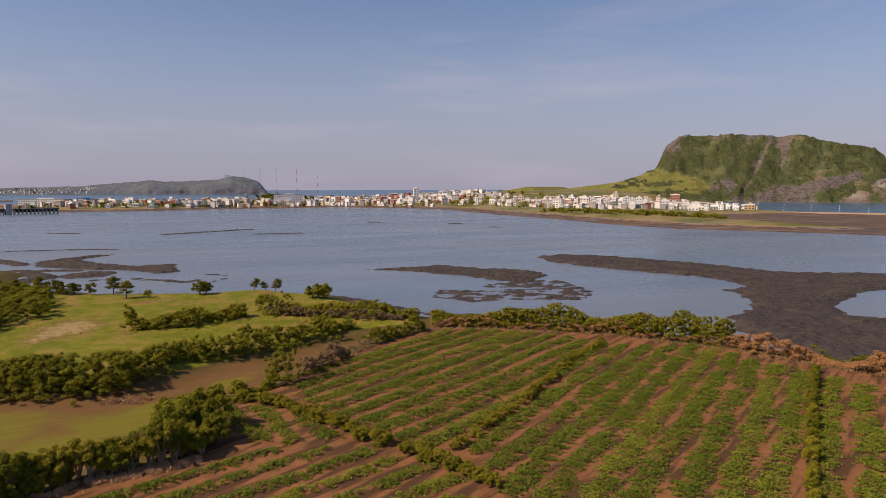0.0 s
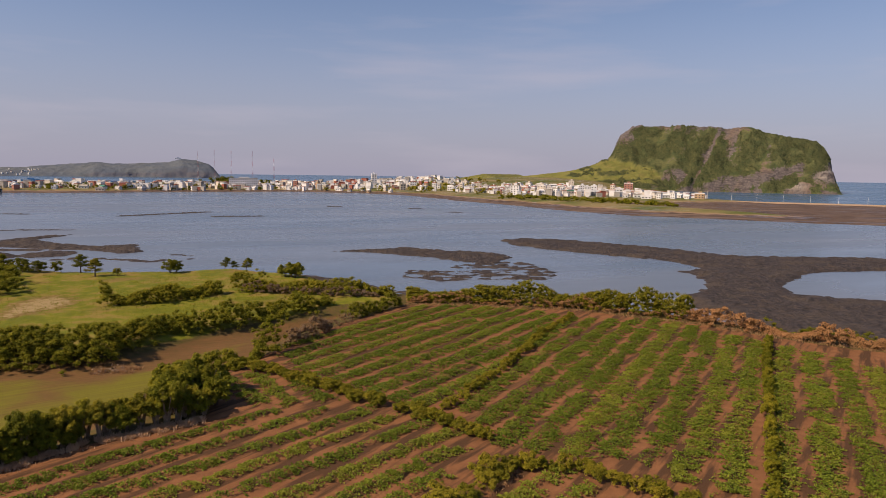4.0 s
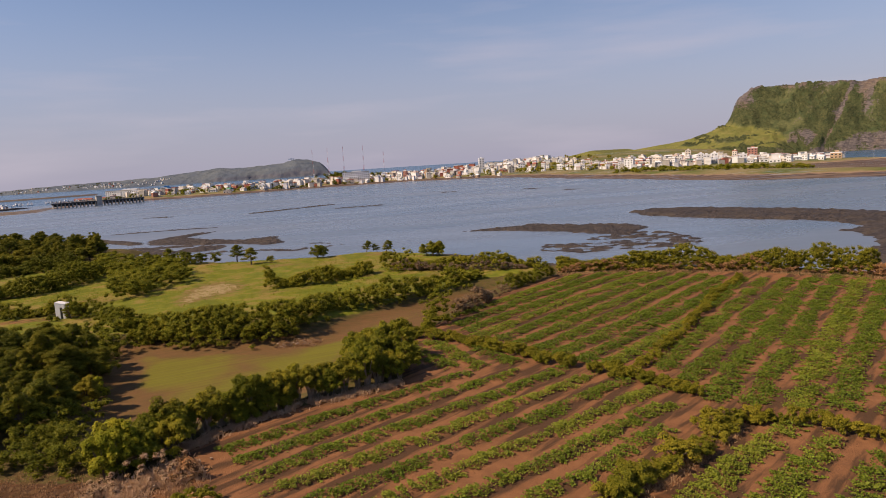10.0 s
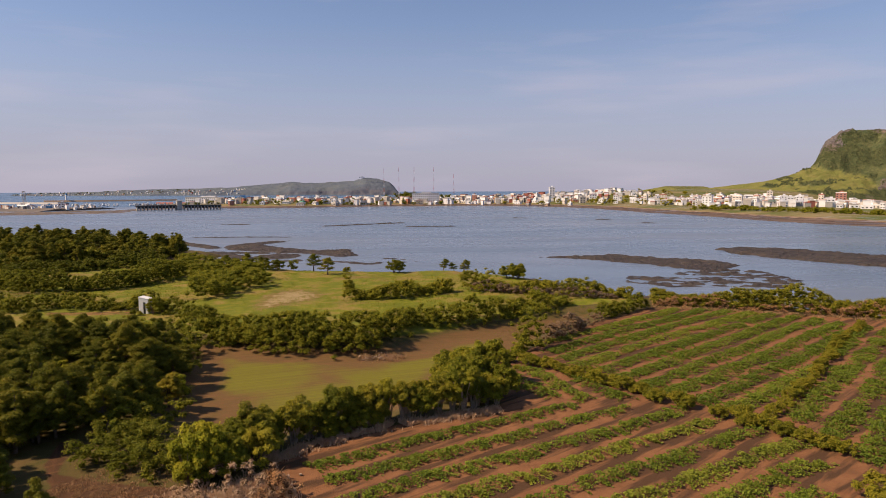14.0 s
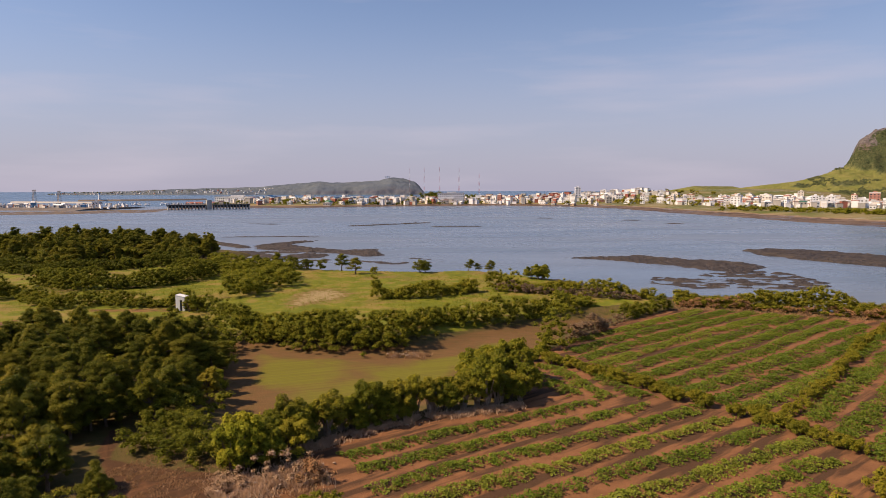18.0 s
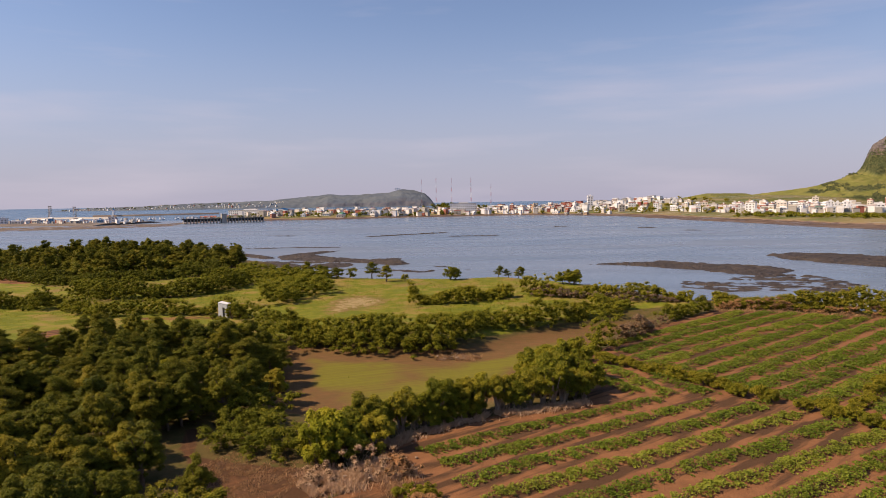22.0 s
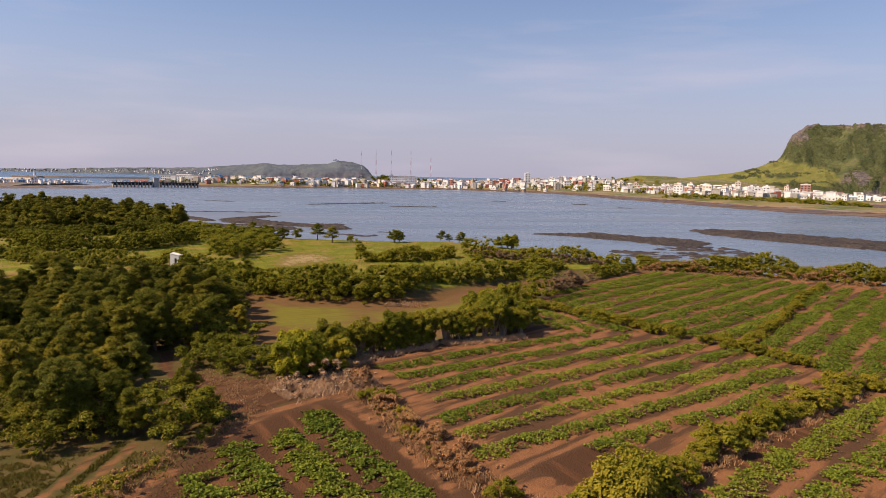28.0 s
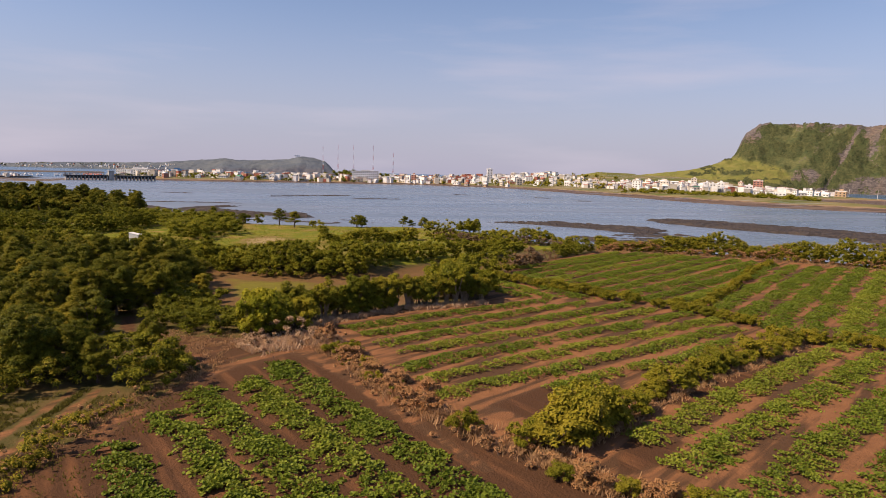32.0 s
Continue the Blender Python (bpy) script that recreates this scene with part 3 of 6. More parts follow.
FAR = [(-640, 650), (-404, 700), (-310, 728), (-245, 775), (-252, 865), (-205, 960), (-160, 952), (-77, 940), (33, 1000), (199, 1022), (290, 930), (317, 838), (312, 648), (319, 540), (324, 458),
       (332, 400), (365, 354), (407, 298), (600, 120), (900, -150), (1200, -200), (900, 300), (765, 480), (650, 645), (690, 800), (820, 980), (1000, 1150), (1100, 1500),
       (760, 1500), (500, 1330), (300, 1340), (100, 1260), (-120, 1200), (-330, 1150), (-290, 1050), (-235, 985), (-275, 900), (-290, 850), (-330, 800), (-420, 775), (-640, 740)]


def far_height(x, y):
    s = inside(x, y, FAR) + 14 * (fbm(x / 40, y / 40, 3, 9) - 0.5)
    beach = np.clip(s * 0.06, -1.5, 2.2) + 2.0 * ease(s, 30, 60)
    spit = ease(np.asarray(x), 400, 455) * (1 - ease(np.asarray(y), 540, 620))
    beach = beach - spit * np.clip(beach - 0.8, 0, None) * 0.92
    beach = beach + 7 * ease(s, 70, 230) * ease(np.asarray(y), 950, 1050)
    return beach + 14 * ease(np.asarray(x) * 0.62 + np.asarray(y) * 0.78, 900, 1350) * ease(np.asarray(x), 300, 520) * ease(s, 20, 120)


fx, fy, ff = grid(np.arange(-660, 1220, 9.0), np.arange(-220, 1510, 9.0))
fz = far_height(fx, fy)
keep = (fz[ff].max(1) > -1.4)
tagged(hang("far_shore", array_mesh("far_shore", np.column_stack([fx, fy, fz]), ff[keep], M_SHORE, True)), "brown tidal beach and turf along the far shore", "shore", kind="structure")


def reef(label, step, outline=None, line=None, width=3.0, holes=(), rough=4.0, top=0.8, seed=0, gaps=0.0):
    """A low basalt reef: ragged outline, lumpy top, standing out of the water."""
    pts = np.array(outline or line, float)
    pad = 6 + (width if line else 0)
    xs = np.arange(pts[:, 0].min() - pad, pts[:, 0].max() + pad, step)
    ys = np.arange(pts[:, 1].min() - pad, pts[:, 1].max() + pad, step)
    x, y, f = grid(xs, ys)
    s = inside(x, y, outline) if outline else width - stroke(x, y, line)
    for hole in holes:
        s = np.minimum(s, -inside(x, y, hole))
    s = s + rough * 2.4 * (fbm(x / (rough * 1.7), y / (rough * 1.7), 5, seed) - 0.5)
    if gaps:
        s = np.minimum(s, gaps * (fbm(x / 3.2, y / 2.2, 5, seed + 5) - 0.45))
    lump = fbm(x / 2.2, y / 2.2, 4, seed + 3) - 0.45
    z = top * 0.8 * np.tanh(s / 2.5) + lump * 0.9 * ease(s, 0, 3) + (0.6 * (fbm(x / 1.6, y / 1.6, 3, seed + 8) - 0.5)) * ease(s, -2, 1)
    z = np.maximum(z, -0.8)
    keep = z[f].max(1) > -0.5
    used = np.unique(f[keep])
    back = np.zeros(len(x), np.int64)
    back[used] = np.arange(len(used))
    me = array_mesh("rock_reef", np.column_stack([x, y, z])[used], back[f[keep]], M_REEF, True)
    return tagged(hang("rock_reef", me), label, "reef", "reefs in the lagoon", "structure")


def reef_material():
    m, n, l, b = material("reef_rock", 0.8, 0, 0.3)
    pos = place_of(n)
    z = n.new("ShaderNodeSeparateXYZ")
    l.new(pos, z.inputs[0])
    n1, n2, n3 = noise_node(n, l, 0.12, 5, pos), noise_node(n, l, 0.9, 5, pos), noise_node(n, l, 5, 4, pos)
    c = mixed(n, l, ranged(n, l, n2, 0.35, 0.65), (0.016, 0.014, 0.015), (0.062, 0.050, 0.046))
    c = mixed(n, l, ranged(n, l, n1, 0.48, 0.64, 0, 0.5), c, (0.074, 0.058, 0.042))
    c = mixed(n, l, ranged(n, l, n3, 0.5, 0.8, 0, 0.6), c, (0.018, 0.016, 0.017))
    l.new(c, b.inputs["Base Color"])
    bumped(n, l, b, n2, 1.0, 0.9)
    return m


M_REEF = reef_material()
POOL = [(152, 112), (160, 122), (181, 134), (197, 139), (226, 132), (215, 112), (188, 100), (165, 99)]
reef("broad brown-black basalt spit with a tidal pool", 0.8, outline=[(146, 256), (156, 259), (171, 253), (182, 233), (194, 213), (197, 192), (202, 177), (231, 166), (330, 112), (330, 20), (165, 20), (130, 60),
     (112, 88), (115, 102), (119, 113), (125, 120), (137, 125), (145, 133), (151, 144), (154, 154), (166, 157), (169, 166), (167, 182), (157, 197), (147, 219), (142, 238)], holes=[POOL], seed=3, top=0.9, rough=2.2)
reef("low dark basalt bar in the lagoon", 0.6, outline=[(66, 237), (85, 239), (96, 240), (108, 226), (117, 219), (122, 209), (121, 200), (113, 194), (108, 187), (101, 193), (97, 201), (93, 210), (86, 218), (80, 228)], seed=11, top=0.6, rough=1.6)
reef("scattered wave-washed rocks beside the bar", 0.5, outline=[(88, 184), (99, 190), (109, 192), (119, 189), (117, 171), (117, 162), (107, 153), (98, 156), (85, 160), (77, 159), (70, 170), (75, 182), (82, 178), (93, 174), (98, 178)], seed=21, gaps=9.0, top=0.4, rough=1.8)
reef("forked black basalt islet off the pine wood", 0.6, outline=[(-55, 305), (-44, 322), (-29, 333), (-31, 326), (-40, 311), (-29, 291), (-15, 278), (-1, 281), (2, 254), (-5, 250), (-14, 262), (-30, 271), (-50, 288)], seed=27, top=0.7, rough=2.0)
reef("small flat basalt islet behind the shore pines", 0.6, outline=[(-37, 256), (-27, 266), (-18, 260), (-23, 248), (-33, 246)], seed=29, top=0.6, rough=1.6)
for k, (pts_, wid, up) in enumerate([([(-80, 363), (-55, 364), (-33, 359)], 2.0, 0.4), ([(-24, 238), (-19, 240)], 1.2, 0.5), ([(-11, 238), (-4, 233), (4, 225), (8, 229)], 1.5, 0.5), ([(12, 242), (17, 238)], 1.0, 0.4), ([(13, 224), (17, 229), (21, 230)], 0.9, 0.4), ([(-80, 330), (-67, 311), (-58, 298)], 3.5, 0.9),
        ([(-60, 261), (-53, 250), (-47, 242)], 3.0, 0.8), ([(-15, 464), (10, 480), (38, 498)], 3.5, 0.4),
        ([(40, 447), (68, 445)], 3.0, 0.4), ([(143, 566), (150, 562)], 3.0, 0.4), ([(200, 520), (208, 515)], 3.0, 0.4), ([(212, 465), (218, 461)], 2.5, 0.4), ([(-88, 502), (-72, 494)], 2.5, 0.4),
        ([(43, 178), (51, 163), (57, 150)], 3.5, 0.8), ([(62, 146), (74, 138)], 2.5, 0.6), ([(-46, 240), (-40, 252), (-48, 266)], 4.0, 0.9), ([(-60, 276), (-34, 270)], 2.5, 0.6)]):
    reef("flat dark basalt islet in the lagoon", 0.8, line=pts_, width=wid, seed=40 + k, rough=1.6, top=up)

# ---- the tuff cone and the far island ----
CREST = [(-640, 0), (-585, 18), (-540, 26), (-505, 33), (-470, 24), (-424, 27), (-315, 41), (-285, 49), (-262, 59), (-246, 76), (-236, 100), (-225, 128), (-217, 130), (-200, 143), (-183, 146), (-120, 141), (-96, 144), (-60, 139), (-30, 142),
         (0, 135), (28, 139), (55, 136), (68, 128), (120, 117), (172, 108), (190, 90), (200, 68), (206, 40), (212, 0)]
BASE, AHEAD, RIGHT = (1149.0, 1112.0), (0.715, 0.699), (0.699, -0.715)


def apron_height(s, d):
    return (46 + 20 * ease(-s, 120, 250)) * ease(-s, 88, 150) * ease(d, -250, -50)


def cone_height(s, d):
    c = np.interp(s + 10 * (fbm(d / 30, s / 60, 3, 4) - 0.5) * ease(s, -260, -200), [p[0] for p in CREST], [p[1] for p in CREST])
    lawn = 1 - ease(s, -290, -252)
    rib = 0.6 * (fbm(s / 75, d / 120, 3, 7) - 0.5) + 0.4 * (fbm(s / 20, d / 30, 4, 19) - 0.5)
    gully = np.exp(-((s + 42 - 0.32 * (d + 60)) / 7) ** 2)
    u = np.clip((d + 120 + 34 * rib - 7 * gully) / 120, 0, 1.2)
    steep = np.interp(u, [0, 0.12, 0.3, 0.55, 0.8, 0.95, 1.2], [0, 0.20, 0.34, 0.62, 0.88, 1.0, 1.0])
    gentle = np.clip((d + 260) / 260, 0, 1) ** 1.15
    front = steep * (1 - lawn) + gentle * lawn
    apron = apron_height(s, d)
    back = 1 - ease(d, 120, 300)
    z = np.maximum(c * front, np.minimum(apron, c)) * back
    return z + (fbm(s / 14, d / 14, 4, 12) - 0.5) * 9 * (1 - lawn) * ease(z, 4, 30) + (fbm(s / 5, d / 5, 3, 15) - 0.5) * 5 * (1 - 0.8 * lawn) * ease(z, 4, 30) - 1.5


hs, hd, hf = grid(np.arange(-660, 240, 4.0), np.concatenate([np.arange(-270, 20, 3.5), np.arange(20, 310, 15)]))
hz = cone_height(hs, hd)
hill = array_mesh("tuff_cone", np.column_stack([BASE[0] + hs * RIGHT[0] + hd * AHEAD[0], BASE[1] + hs * RIGHT[1] + hd * AHEAD[1], hz]), hf, M_HILL, True)
lawn_m = np.clip((1 - ease(hs + 20 * (fbm(hs / 40, hd / 40, 3, 3) - 0.5), -272, -248)) + ease(-hs + 30 * (fbm(hs / 30, hd / 30, 3, 6) - 0.5), 118, 140) * (1 - ease(hz - apron_height(hs, hd) + 8 * (fbm(hs / 12, hd / 12, 3, 62) - 0.5), 2, 7)), 0, 1)


def bell(v, centre, wide):
    return np.exp(-((v - centre) / wide) ** 2)


# copses on the lawn: a strip along its foot, a clump in the middle, the scrub below the crag
edge_n = 14 * (fbm(hs / 9, hd / 9, 3, 61) - 0.5)
for cs, cz, ws, wz in ((-225, 35, 26, 5), (-210, 12, 46, 9), (-150, 8, 30, 7), (-190, 66, 34, 6), (-300, 30, 16, 3)):
    lawn_m = lawn_m * (1 - ease(1.2 - np.hypot((hs - cs + edge_n) / ws, (hz - cz + 0.3 * edge_n) / wz), 0, 0.4))
# bare rock: a gully slanting down the face, a scar beside it, the sea cliffs at the foot, a rising stratum, the crag over the lawn
warp = 18 * (fbm(hs / 16, hz / 16, 4, 33) - 0.5)
rock_m = 0.13 + 1.2 * (fbm(hs / 20, hz / 26, 5, 31) - 0.5)
# gully and scar
rock_m = rock_m + 0.80 * bell(hs + 0.4 * warp, -66 + 0.38 * hz, 4.5) * (1 - ease(hz, 120, 138)) + 0.50 * bell(hs + warp, -2 + 0.10 * hz, 13) * ease(hz, 48, 66)
# arched outcrops at the foot
for cs, cz, ws, wz in ((-95, 36, 24, 22), (5, 20, 44, 17), (-30, 10, 24, 10), (98, 38, 62, 17), (186, 40, 30, 26), (140, 12, 26, 10)):
    rock_m = rock_m + 0.80 * np.clip(1.25 - np.hypot((hs - cs + warp) / ws, (hz - 0.22 * (cs > 60) * (hs - cs) - cz + 0.6 * warp) / wz), 0, 1)
rock_m = rock_m + 0.45 * (1 - ease(hz + 0.5 * warp, 4, 12)) * ease(hs, -130, -90)
# the crag over the lawn, the rim
rock_m = rock_m + 0.75 * ease(hz, 92, 116) * (1 - ease(hs + warp, -205, -172)) + 0.40 * ease(hz - np.interp(hs, [p[0] for p in CREST], [p[1] for p in CREST]) + 0.4 * warp, -13, -3) * (1 - ease(hs, 60, 90))
rock_m = np.clip(rock_m, 0, 1) * (1 - lawn_m)
pale_m = 0.75 * ease(hs + warp, 158, 184) * bell(hz + warp * 0.8, 42, 17) * ease(fbm(hs / 14, hz / 5, 3, 71), 0.40, 0.52) + 0.5 * bell(hs + warp, 130, 16) * bell(hz, 14, 7)
add_cover(hill, np.column_stack([rock_m, lawn_m, pale_m]))
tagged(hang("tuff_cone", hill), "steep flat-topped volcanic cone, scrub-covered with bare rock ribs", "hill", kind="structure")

# heights over the sea at 3.1 km
ISLE = [(-1410, 0), (-1280, 13), (-1050, 17), (-960, 24), (-760, 30), (-560, 34), (-480, 38), (-400, 46), (-330, 53), (-264, 60), (-228, 63), (-160, 58), (-40, 62), (48, 69), (84, 80), (100, 84), (160, 77), (208, 62), (232, 43), (250, 0)]
ISLE_Y = 3100
ix, iy, if_ = grid(np.arange(-1430, 275, 7.0), np.concatenate([np.arange(-200, 20, 8.0), np.arange(20, 230, 20.0)]))
ic = np.interp(ix, [p[0] for p in ISLE], [p[1] for p in ISLE])
cliff = ease(ix, -300, -200)
buttress = fbm(ix / 70, iy / 160, 4, 8) - 0.5
iu = np.clip((iy + 190 + 45 * buttress) / 190, 0, 1)
iz = ic * (iu ** 0.8 * (1 - cliff) + np.interp(iu, [0, 0.06, 0.22, 0.5, 1], [0, 0.30, 0.55, 0.72, 1.0]) * cliff) * (1 - ease(iy, 80, 220)) - 1
iz = iz + (fbm(ix / 30, iy / 30, 4, 2) - 0.5) * 8 * ease(iz, 2, 12)
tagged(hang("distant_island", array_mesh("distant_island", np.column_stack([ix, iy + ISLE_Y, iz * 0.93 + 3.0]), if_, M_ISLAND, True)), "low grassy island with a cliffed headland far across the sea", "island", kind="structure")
bm = bmesh.new()
for k in range(3):
    bmesh.ops.create_cube(bm, size=1, matrix=Matrix.Translation((76 + 9 * k, ISLE_Y - 8, 82 + k % 2)) @ Matrix.Diagonal((7, 6, 5 + 3 * (k == 1), 1)))
me_station = bpy.data.meshes.new("hilltop_station")
bm.to_mesh(me_station)
bm.free()
me_station.materials.append(M_WHITE)
tagged(new("hilltop_station", me_station), "white lighthouse buildings on the island's summit", "building")


# ---- plants ----
PHI = (1 + 5 ** 0.5) / 2
ICO_V = np.array([(-1, PHI, 0), (1, PHI, 0), (-1, -PHI, 0), (1, -PHI, 0), (0, -1, PHI), (0, 1, PHI), (0, -1, -PHI), (0, 1, -PHI), (PHI, 0, -1), (PHI, 0, 1), (-PHI, 0, -1), (-PHI, 0, 1)]) / math.hypot(1, PHI)
ICO_F = np.array([(0, 11, 5), (0, 5, 1), (0, 1, 7), (0, 7, 10), (0, 10, 11), (1, 5, 9), (5, 11, 4), (11, 10, 2), (10, 7, 6), (7, 1, 8),
                  (3, 9, 4), (3, 4, 2), (3, 2, 6), (3, 6, 8), (3, 8, 9), (4, 9, 5), (2, 4, 11), (6, 2, 10), (8, 6, 7), (9, 8, 1)])


def leaf_mesh(name, centres, normals, size, mats, rng, slim=0.62, sides=4, cores=None):
    """Many small folded leaves as one mesh; where cores are given, solid blobs fill in behind, coloured darker as
    shade.
    """
    n = len(centres)
    nr = normals / (np.linalg.norm(normals, axis=1)[:, None] + 1e-9)
    ax = np.cross(nr, rng.normal(size=(n, 3)))
    ax /= np.linalg.norm(ax, axis=1)[:, None] + 1e-9
    ay = np.cross(nr, ax)
    s = (size * rng.uniform(0.65, 1.3, n))[:, None]
    if sides == 4:
        ring = [(-0.5, 0, 0), (0.05, -slim / 2, 0.12), (0.55, 0, -0.05), (0.05, slim / 2, 0.12)]
        fan = [(0, 1, 2), (0, 2, 3)]
    else:
        ring = [(-0.48, 0.0, -0.08), (-0.28, -0.42, 0.06), (0.22, -0.46, 0.05), (0.55, 0.0, -0.10), (0.22, 0.46, 0.05), (-0.28, 0.42, 0.06)]
        fan = [(0, 1, 2), (0, 2, 3), (0, 3, 4), (0, 4, 5)]
    v = np.stack([centres + s * (a * ax + b * ay + c * nr) for a, b, c in ring], 1).reshape(-1, 3)
    f = (np.arange(n)[:, None, None] * sides + np.array(fan)[None]).reshape(-1, 3)
    index = None
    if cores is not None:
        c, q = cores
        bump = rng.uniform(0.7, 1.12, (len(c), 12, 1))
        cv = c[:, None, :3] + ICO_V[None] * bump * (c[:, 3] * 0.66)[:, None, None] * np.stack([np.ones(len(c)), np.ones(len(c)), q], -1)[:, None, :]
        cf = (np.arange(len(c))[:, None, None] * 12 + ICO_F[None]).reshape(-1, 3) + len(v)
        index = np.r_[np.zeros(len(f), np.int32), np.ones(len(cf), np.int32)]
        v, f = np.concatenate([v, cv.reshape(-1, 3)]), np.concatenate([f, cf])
    return array_mesh(name, v, f, mats, False, index)


def hill_scrub(count, size, seed):
    """Bushes over the cone's slopes where neither rock nor turf lies bare."""
    rng = np.random.default_rng(seed)
    s, d = rng.uniform(-330, 214, count), rng.uniform(-200, 5, count)
    grow = fbm(s / 18, d / 18, 4, 51)
    z = cone_height(s, d)
    near = (np.clip(((s + 660) / 4.0).astype(int), 0, 224), np.clip(((d + 270) / 3.5).astype(int), 0, 82))
    bare = (rock_m + 0.8 * lawn_m)[near[1] * 225 + near[0]]
    keep_ = (z > 3) & (grow > 0.30 + 0.45 * bare)
    s, d, z = s[keep_], d[keep_], z[keep_]
    pos = np.column_stack([BASE[0] + s * RIGHT[0] + d * AHEAD[0], BASE[1] + s * RIGHT[1] + d * AHEAD[1], z + rng.uniform(0, 0.7, len(s))])
    nrm = rng.normal(size=(len(s), 3)) * 0.4 + np.array([-AHEAD[0] * 0.9, -AHEAD[1] * 0.9, 0.7])
    me = leaf_mesh("hill_scrub", pos, nrm, size, M_SCRUB, rng, 0.8)
    return tagged(hang("hill_scrub", me), "olive-green scrub over the slopes of the cone", "scrub", kind="stuff")


def crown_mesh(name, clumps, count, size, mat, seed, up=0.8, slim=0.62):
    rng = np.random.default_rng(seed)
    c = np.array([[*p, r, q] for p, r, q in clumps], float)
    w = c[:, 3] ** 2
    pick = rng.choice(len(c), count, p=w / w.sum())
    d = rng.normal(size=(count, 3))
    d[:, 2] = np.where(rng.random(count) < 0.75, np.abs(d[:, 2]), d[:, 2])
    d /= np.linalg.norm(d, axis=1)[:, None]
    rad = c[pick, 3] * (rng.uniform(0.45, 1.0, count) ** 0.5 + rng.exponential(0.08, count))
    pos = c[pick, :3] + d * rad[:, None] * np.column_stack([np.ones(count), np.ones(count), c[pick, 4]])
    nrm = d * 1.1 + rng.normal(size=(count, 3)) * 0.45 + np.array([0, 0, up])
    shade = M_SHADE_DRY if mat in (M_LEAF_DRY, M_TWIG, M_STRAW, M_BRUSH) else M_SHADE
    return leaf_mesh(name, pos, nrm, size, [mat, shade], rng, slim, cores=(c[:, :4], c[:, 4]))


hill_scrub(75000, 2.5, 52)


def stems(bm, rng, n, spread, height, r):
    for _ in range(n):
        a = rng.uniform(0, 6.28)
        b0 = Vector((rng.uniform(-0.2, 0.2), rng.uniform(-0.2, 0.2), -0.15))
        mid = Vector((math.cos(a) * spread * 0.45, math.sin(a) * spread * 0.45, height * 0.5))
        tip = Vector((math.cos(a) * spread, math.sin(a) * spread, height))
        tube(bm, b0, mid, r, r * 0.7, 5)
        tube(bm, mid, tip, r * 0.7, r * 0.25, 5)


def shrub(name, mat, seed, wide, tall, count, size, label, category="shrub", bare=0.12, stem_n=6):
    """A bush: several stems and an uneven crown of leaf clumps."""
    rng = np.random.default_rng(seed)
    root = tagged(new(name), label, category)
    clumps = []
    for k in range(38):
        a, q = rng.uniform(0, 6.28), rng.uniform(0, 1) ** 0.5
        h = rng.uniform(bare + 0.12, 0.90)
        narrow = 1.15 - 0.7 * max(0.0, h - 0.4)
        r = wide * rng.uniform(0.13, 0.30)
        clumps.append(((math.cos(a) * q * (wide - r * 0.7) * narrow, math.sin(a) * q * (wide - r * 0.7) * narrow, tall * h), r, rng.uniform(0.7, 1.0)))
    hang("crown", crown_mesh("crown", clumps, count, size, mat, seed + 1), root)
    bm = bmesh.new()
    stems(bm, rng, stem_n, wide * 0.6, tall * 0.72, 0.045)
    part("branchwork", bm, M_STEM if stem_n > 10 else M_BARK, root, "thin grey-brown stems")
    return root


def broadleaf(name, mat, seed, wide, tall, count, size, label):
    """A round-headed tree: tapered trunk, limbs, crown of clumps."""
    rng = np.random.default_rng(seed)
    root = tagged(new(name), label, "tree")
    bm = bmesh.new()
    fork = Vector((rng.uniform(-0.2, 0.2), rng.uniform(-0.2, 0.2), tall * 0.35))
    tube(bm, (0, 0, -0.2), fork, 0.17, 0.12, 8)
    part("trunk", bm, M_BARK, root)
    clumps = []
    bm = bmesh.new()
    heads = [(rng.uniform(0, 6.28), rng.uniform(0.2, 0.75), rng.uniform(0.7, 1.15)) for _ in range(5)]
    for k in range(84):
        ha, hr, hh = heads[k % 5]
        a = ha + rng.normal() * 0.7
        h = min(1.1, hh * rng.uniform(0.3, 1.0))
        reach = wide * (hr + rng.uniform(-0.25, 0.35)) * (1.15 - 0.5 * h)
        tip = Vector((math.cos(a) * reach, math.sin(a) * reach, tall * h))
        if k < 11:
            tube(bm, fork * 0.9, fork.lerp(tip, 0.55) + Vector((0, 0, 0.15)), 0.08, 0.05, 5)
            tube(bm, fork.lerp(tip, 0.55) + Vector((0, 0, 0.15)), tip, 0.05, 0.02, 5)
        clumps.append((tip, wide * rng.uniform(0.09, 0.22), rng.uniform(0.6, 0.95)))
    part("branchwork", bm, M_BARK, root)
    hang("crown", crown_mesh("crown", clumps, count, size, mat, seed + 1), root)
    return root


